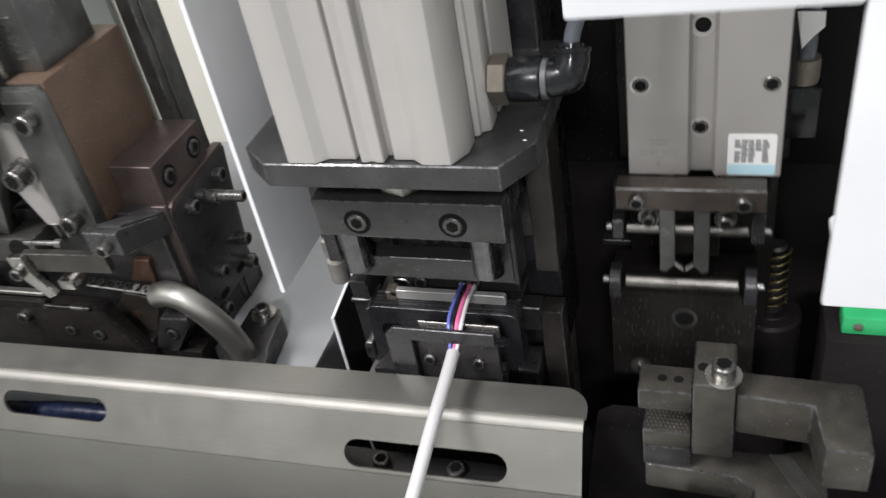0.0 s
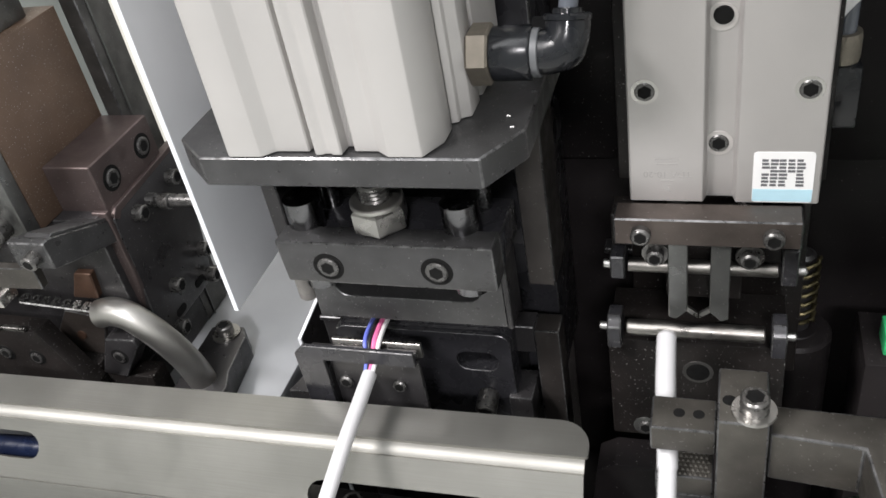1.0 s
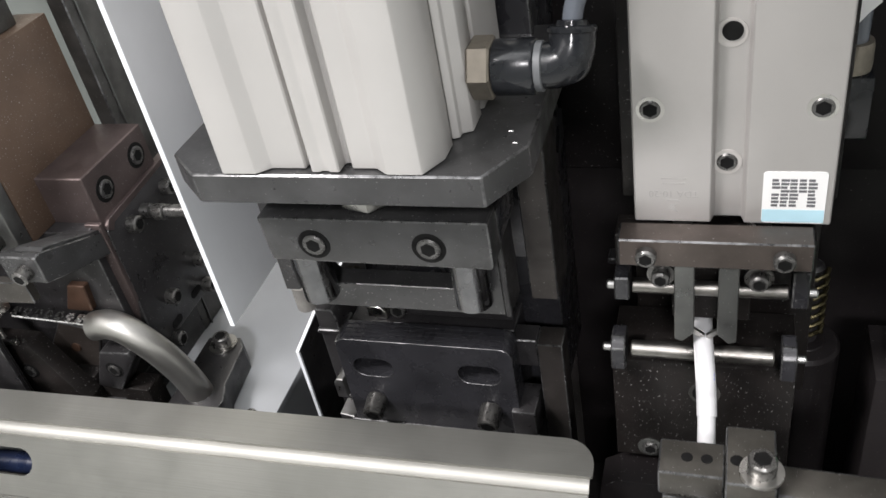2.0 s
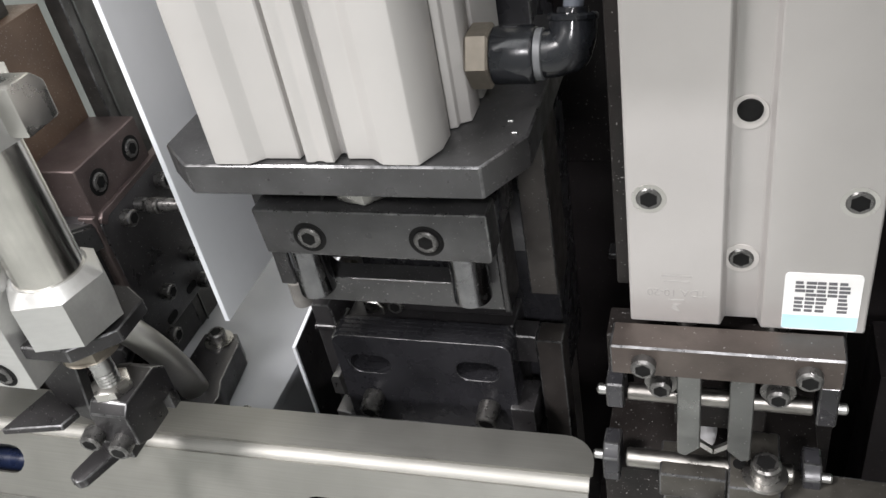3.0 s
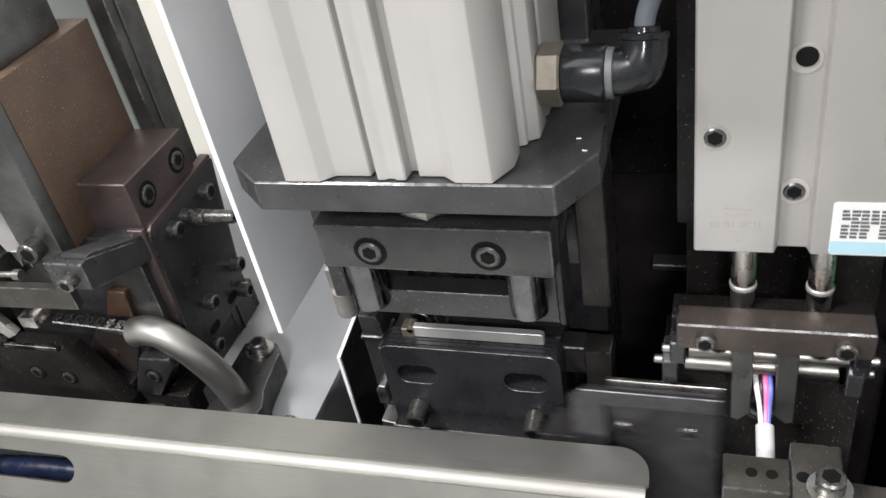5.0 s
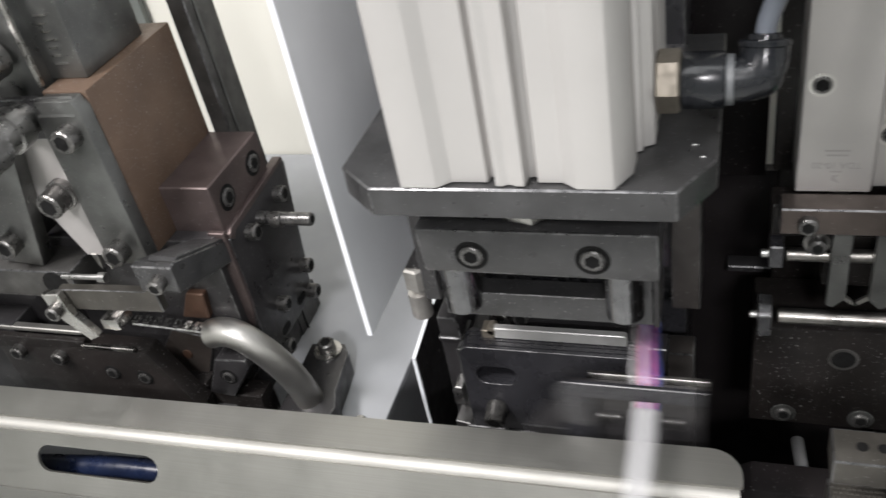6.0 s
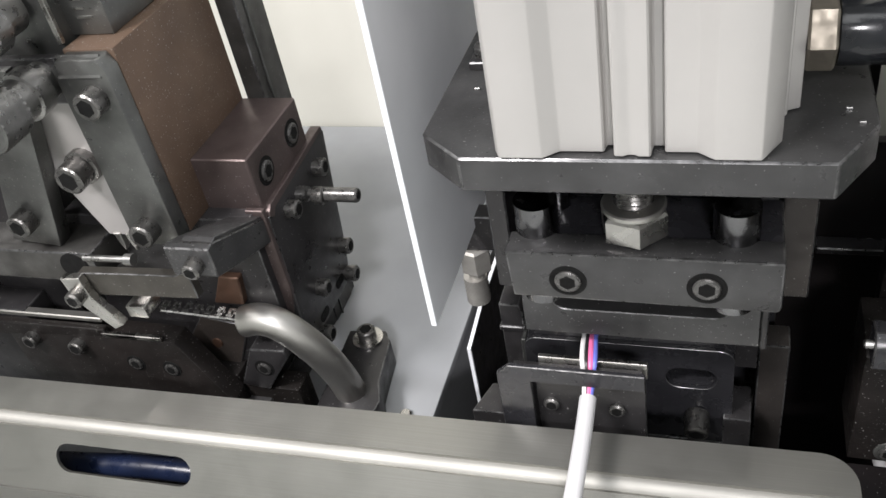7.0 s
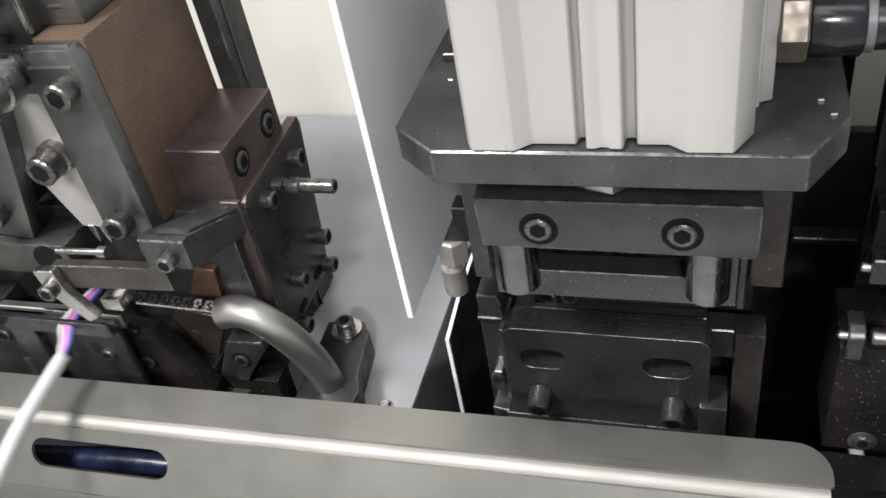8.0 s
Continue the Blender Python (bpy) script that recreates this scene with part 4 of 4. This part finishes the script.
part("support", box(84, 120, -60, -11, -119, -15.2, 0.6), BLACK, anvil)
bracket = thing("station_bracket", (58, 20, -119), "black angled bracket beside the stripping station", "bracket")
part("bracket", slab("y", 30, 42, [(40, -119), (100, -119), (100, -34), (56, -34), (50, -38)], (), 0.5), FLOOR_DARK, bracket)


# ---- transfer gripper and cables ----
def transfer_gripper():
    g = thing("transfer_gripper", (3, 20, -30), "black plate gripper carrying a white cable", "gripper")
    part("front_plate", slab("y", 15.2, 16.8, [(-17.5, -14), (-17.5, 19.4), (-14, 22.8), (22.6, 22.8), (22.6, 17.2), (-8.0, 17.2), (-8.0, -14)], (), 0.25), BLACK_GLOSS, g)
    part("cover_plate", box(-7.6, 22.4, 18.2, 20, -30, 16.0, 0.25), BLACK, g)
    part("wire_bar", box(-7.0, 22.6, 21.8, 23.2, 15, 20.6, 0.15), NICKEL, g, "bright wire rest")
    part("rear_plate", box(-14, 21.4, 20.1, 21.7, -30, 18.6, 0.2), BLACK, g)
    part("spacer", box(-17, -8.2, 16.9, 20, -14, 12, 0.2), BLACK, g)
    for x in (-3.6, 14.6):
        cap_screw(g, (x, 18.2, 6.2), (0, -1, 0), 4.6, 1.4, SCREW_DARK)
    part("side_arm", slab("z", -34, -6, [(-30, 22.3), (-14, 22.3), (-14, 34), (-26, 34)], (), 0.5), BLACK, g)
    return g


GRIP = transfer_gripper()
WIRES = ((W_WHITE, -2.6, 1.5), (W_BLACK, -0.9, 1.3), (W_PINK, 0.8, 1.7), (W_BLUE, 2.5, 1.4))


def cable(name, label, spread, order, terminals, sag, fan=1.0):
    c = thing(name, (9, 12, 18), label, "cable")
    part("jacket", swept([(7.7, 13.4, 14.8), (8.0, 2, 13.6), (7.8, -14, 10.8), (6.2, -36, 2.0 - sag), (2.0, -62, -14 - sag), (-5, -100, -46)], 2.3, 18), JACKET, c, "white PVC outer jacket")
    for k, (m, off, d) in enumerate(WIRES):
        o = WIRES[order[k]][1] * fan
        tip = (4.6 + o * spread, 48 + (k % 2) * 1.2, 16.6)
        w = part("wire", swept([(7.7 + o * 0.35, 11, 14.4), (7.5 + o * 0.6, 17.5, 17.4), (7.0 + o * 0.95, 22.5, 21.2), (5.6 + o * (0.9 + spread) / 2, 36, 19.6), tip], d / 2, 10), m, c)
        if terminals:
            t = Vector(tip)
            part("terminal", joined(box(t.x - 1.0, t.x + 1.0, t.y - 2.5, t.y + 0.3, t.z - 1.0, t.z + 1.0, 0.3), box(t.x - 1.3, t.x - 0.5, t.y + 0.5, t.y + 4.2, t.z - 0.9, t.z + 1.4, 0.2), box(t.x + 0.5, t.x + 1.3, t.y + 0.5, t.y + 4.2, t.z - 0.9, t.z + 1.4, 0.2), box(t.x - 0.9, t.x + 0.9, t.y + 0.2, t.y + 4.4, t.z - 1.1, t.z - 0.6, 0.1)), TIN, w, "small tinned crimp terminal")
    return c


CABLE_A = cable("crimped_cable", "white jacketed cable with four coloured cores", 1.0, (3, 1, 2, 0), True, 0)
CABLE_B = cable("stripped_cable", "white jacketed cable with four bared coloured cores", 0.75, (0, 1, 2, 3), False, 0, 0.72)
SLEEVE = thing("jacket_sleeve", (9, 12, 18), "white sleeve of cable jacket being pulled off", "cable jacket")
part("sleeve", swept([(7.7, 13.5, 14.8), (7.4, 18, 17.0), (6.9, 23, 20.4), (5.8, 36, 19.3), (5.0, 51, 17.0)], 2.6, 18), JACKET, SLEEVE)


# ---- left pick-up gripper ----
def pickup():
    p = thing("pickup_gripper", (-76, -12, 10), "stainless mini air cylinder gripper on an aluminium block", "gripper")
    cx, cy = -74.8, -12.0
    cyl = part("cylinder_tube", turned((cx, cy, 74), (0, 0, 1), [(8.7, 0), (8.7, 36)], 36), POLISHED, p, "polished stainless cylinder tube")
    part("end_cap", turned((cx, cy, 110), (0, 0, 1), [(9.6, 0), (None, 1), (None, 13), (9.5, 14.5)], 36, across=24), ALU_BRUSHED, cyl)
    part("lower_cap", turned((cx, cy, 56), (0, 0, 1), [(9.5, 0), (None, 1.4), (None, 15), (9.4, 18)], 36, across=22.5), ALU_BRUSHED, cyl)
    part("inlet", slab("x", cx + 8, cx + 17, [(-14, 112), (-3, 112), (-3, 121), (-6, 124), (-14, 124)], (), 1.0), NICKEL, cyl)
    part("hose_nut", turned((cx - 4, cy + 10, 122), (-1, 0.1, 0.05), [(4.5, 0), (4.6, 0.4), (4.6, 9), (4, 9.6)], 20), JACKET, cyl)
    part("hose", swept([(cx - 10, cy + 10.6, 122.4), (cx - 24, cy + 12, 123), (cx - 60, cy + 12, 120)], 4.0, 12), BLUE_TUBE, cyl, "blue air hose")
    part("mount_plate", slab("z", 51.4, 55.8, [(-108, -22), (-72, -22), (-62, -13), (-62, -1), (-70, 4), (-108, 4)], (), 0.4), BLACK, p)
    part("lock_nut", turned((cx, cy, 47.4), (0, 0, 1), [(8, 0), (None, 0.4), (None, 3.6), (8, 4)], 24, across=14), DULL_BRASS, p)
    part("piston_rod", turned((cx, cy, 33), (0, 0, 1), [(2.9, 0)] + [(2.9 if k % 2 else 3.2, 1 + k * 0.55) for k in range(11)] + [(3.1, 7.2), (3.1, 14.5)], 22), BRIGHT, p)
    part("rod_nut", turned((cx, cy, 31.6), (0, 0, 1), [(4.4, 0), (None, 0.4), (None, 3.0), (4.4, 3.4)], 24, across=10), NICKEL, p)
    fb = part("finger_block", slab("x", -79.5, -67.5, [(-19.5, 18), (-15, 15.5), (-5, 15.5), (-5, 20), (-2.5, 20), (-2.5, 14), (1, 14), (1, 28.5), (-3, 32), (-17, 32), (-19.5, 29)], (), 0.5), BLACK, p)
    for x in (-80.5, -72.0):
        cap_screw(fb, (x, -19.5, 21.5 if x < -80 else 19.5), (0.1, -1, -0.1), 6.2, 4.4, SCREW_DARK)
    part("aluminium_block", box(-170, -86, -24, -6, 42, 82, 0.7), ALU_BRUSHED, p, "brushed aluminium carrier block")
    for x, z in ((-92.5, 67), (-94.5, 47)):
        sunk_screw(p, (x, -24.05, z), (0, -1, 0), 7.6, 6.2)
    part("drop_plate", slab("y", -5.8, -1.5, [(-106, 12), (-97, 8), (-86, 66), (-97, 72), (-112, 66)], (), 0.4), BLACK, p)
    part("foot", slab("z", 12.5, 15, [(-119, -18), (-100, -14), (-98, -8), (-114, -1)], (), 0.4), BLACK, p)
    part("knuckle", box(-84, -74, -17.6, -5.2, 9, 15.2, 0.5), BLACK, p)
    blade = part("finger_blade", slab("z", 7, 10, [(-87.5, -13.5), (-79.5, -14.5), (-84.6, -27.6), (-86.4, -28.8), (-89.6, -27.6), (-90.2, -25.6)], (), 0.5), BLACK, p, "black pivoting finger blade")
    return p, blade


PICKUP, FINGER = pickup()


# ---- what moves ----
def motions():
    def rows(ob, base, keys):
        walk(ob, [(t, pose((base[0] + k[0]) * MM, (base[1] + k[1]) * MM, (base[2] + k[2]) * MM, *(k[3:] if len(k) > 3 else ()))) for t, k in keys])

    # ram: up, down (13 mm)
    down = -13.2
    beat = [(0.0, 0), (0.06, 0), (0.13, down), (0.25, down), (0.34, 0), (0.72, 0), (0.84, down * 0.55), (0.9, down), (1.24, down), (1.3, down * 0.6), (1.38, 0), (6.1, 0), (6.18, down),
            (6.33, down), (6.41, down * 0.5), (6.47, 0), (6.84, 0), (6.91, down * 0.5), (6.98, down), (7.34, down), (7.4, down * 0.55), (7.46, 0), (8.0, 0)]
    rows(RAM, (0, 18, 62), [(t, (0, 0, z)) for t, z in beat])
    rows(PAD, (0, 35, 34), [(t, (0, 0, z * 0.82)) for t, z in beat])
    rows(bar, (-5, 50, 9), [(0.0, (0, 0, 0)), (1.3, (0, 0, 0)), (1.42, (0, 0, 20)), (4.3, (0, 0, 20)), (4.8, (0, 0, 0)), (7.36, (0, 0, 0)), (7.46, (0, 0, 20)), (8.0, (0, 0, 20))])
    # stripping station on its slide
    ys = [(0.0, 55), (0.08, 47), (0.16, 41), (0.3, 40.4), (1.7, 40.2), (2.0, 38), (2.5, 2), (2.7, -1.5), (3.3, -1.5), (3.4, 5), (3.5, 24), (3.6, 44), (3.68, 46), (4.2, 46), (4.6, 44), (5.1, 27),
          (5.55, 27), (5.65, 34), (5.8, 52), (6.0, 56), (6.2, 54), (6.5, 41), (8.0, 40)]
    rows(STATION, (86, 0, 20), [(t, (2.6 if 2.4 < t < 3.55 else 1.2 if t == 3.6 else 0, y, 0)) for t, y in ys])
    rows(JAWS, (0, 0, 0), [(t, (0, 0, z)) for t, z in [(0.0, 0), (4.5, 0), (4.9, -17), (5.58, -17), (5.78, 0), (8.0, 0)]])
    shut = [(0.0, 0), (4.5, 0), (4.9, 1), (5.58, 1), (5.78, 0), (8.0, 0)]
    rows(LOWER, (0, 0, 0), [(t, (0, 0, 7.6 * k)) for t, k in shut])
    for ob in ROLLER_PARTS:
        rows(ob, (0, 0, 0), [(t, (0, 0, 5.6 * k)) for t, k in shut])
    rows(CLAMP, (100, -10, 0), [(t, (0, 0, z)) for t, z in [(0.0, 0), (1.65, 0), (2.1, -15.2), (5.56, -15.2), (5.72, 0), (8.0, 0)]])
    rows(CLAMP_BAR, (0, 0, 0), [(t, (0, 0, z)) for t, z in [(0.0, -5.5), (1.2, -5.5), (1.65, -4), (2.1, 0), (5.56, 0), (5.72, -5), (8.0, -5)]])
    # transfer gripper: two stops at the press, then to the applicator and back to the station
    path = [(0.0, 0), (0.6, 0), (0.7, -18), (0.75, -20.5), (1.42, -20.5), (1.5, -26), (1.6, -80), (1.7, -135), (1.8, -165), (1.9, -179), (3.02, -179), (3.1, -132), (3.18, -101), (3.62, -101), (3.7, -122), (3.8, -154), (4.3, -154), (4.55, -110), (5.0, 50), (5.2, 72),
            (5.72, 72), (5.82, 66), (5.92, 50), (6.0, 20), (6.08, 1), (6.16, 0), (6.68, 0), (6.8, -20.5), (7.52, -20.5), (7.6, -27), (7.7, -80), (7.8, -135), (7.9, -166), (8.0, -179)]
    back = (-2, 4, -3)
    rows(GRIP, (3 + back[0], 20 + back[1], -30 + back[2]), [(t, (x, 0, 0)) for t, x in path])
    first = [(t, (x, 0, 0)) for t, x in path if t < 2]
    held = (-107, 2, -4, -1, 0, -16)
    rows(CABLE_A, (9 + back[0], 12 + back[1], 18 + back[2]), first + [(2.4, (-179, 0, 0)), (3.02, (-179, -2, -2)), (3.1, (-140, -2, -4, -1, 0, -16)), (3.18, held), (3.82, held), (3.9, (-109, -11, -6, -1, 0, -16)), (4.0, (-138, -56, -6, -1, 0, -16)), (4.1, (-230, -90, -20, -1, 0, -16)),
                                        (4.2, (-300, -60, -24, -1, 0, -16)), (8.0, (-300, -60, -24, -1, 0, -16))])
    up = (14, 0, 0)
    feed = [(0.0, (68.5, -122, 3) + up), (0.6, (68.5, -97, 3) + up), (0.7, (68.5, -82, 3) + up), (0.8, (69, -60, 3) + up), (0.9, (69.5, -43, 3) + up), (1.0, (70, -27, 3) + up), (1.1, (72.5, -20, 3) + up),
            (1.2, (75, -11, 3) + up), (1.35, (76.5, -2, 3) + up), (4.0, (76, -2, 3) + up), (5.6, (76, -2, 3) + up)]
    second = feed + [(t, (x, -6 if t == 8.0 else 0, 0)) for t, x in path if t > 5.3]
    rows(CABLE_B, (9 + back[0], 12 + back[1], 18 + back[2]), second)
    rows(SLEEVE, (9 + back[0], 12 + back[1], 18 + back[2]), feed[:-2] + [(3.32, (76.5, -2, 3) + up), (3.42, (76.5, 7, 4) + up), (3.5, (76, 27, 6) + up), (3.58, (72, 46, -14)), (3.7, (72, 60, -70)), (4.2, (72, 60, -110)), (8.0, (72, 60, -110))])
    # pick-up gripper
    away = (-190, -20, -10)
    rows(PICKUP, (-76, -12, 10), [(0.0, away), (1.9, away), (2.6, (-12, 0, 1)), (2.75, (1.0, 0, 3)), (3.1, (1.0, 0, 3)), (3.2, (4.0, 0, 3)), (3.3, (5.2, 0, 3)), (3.78, (5.2, 0, 3)), (3.84, (-3, 0, 2)), (3.92, (-50, -4, -6)), (4.0, (-120, -12, -10)), (4.2, away), (8.0, away)])
    rows(FINGER, (0, 0, 0), [(t, k) for t, k in [(0.0, (0, 0, 0)), (3.1, (0, 0, 0)), (3.2, (4, 9, 1)), (3.8, (4, 9, 1)), (4.2, (0, 0, 0)), (8.0, (0, 0, 0))]])


motions()
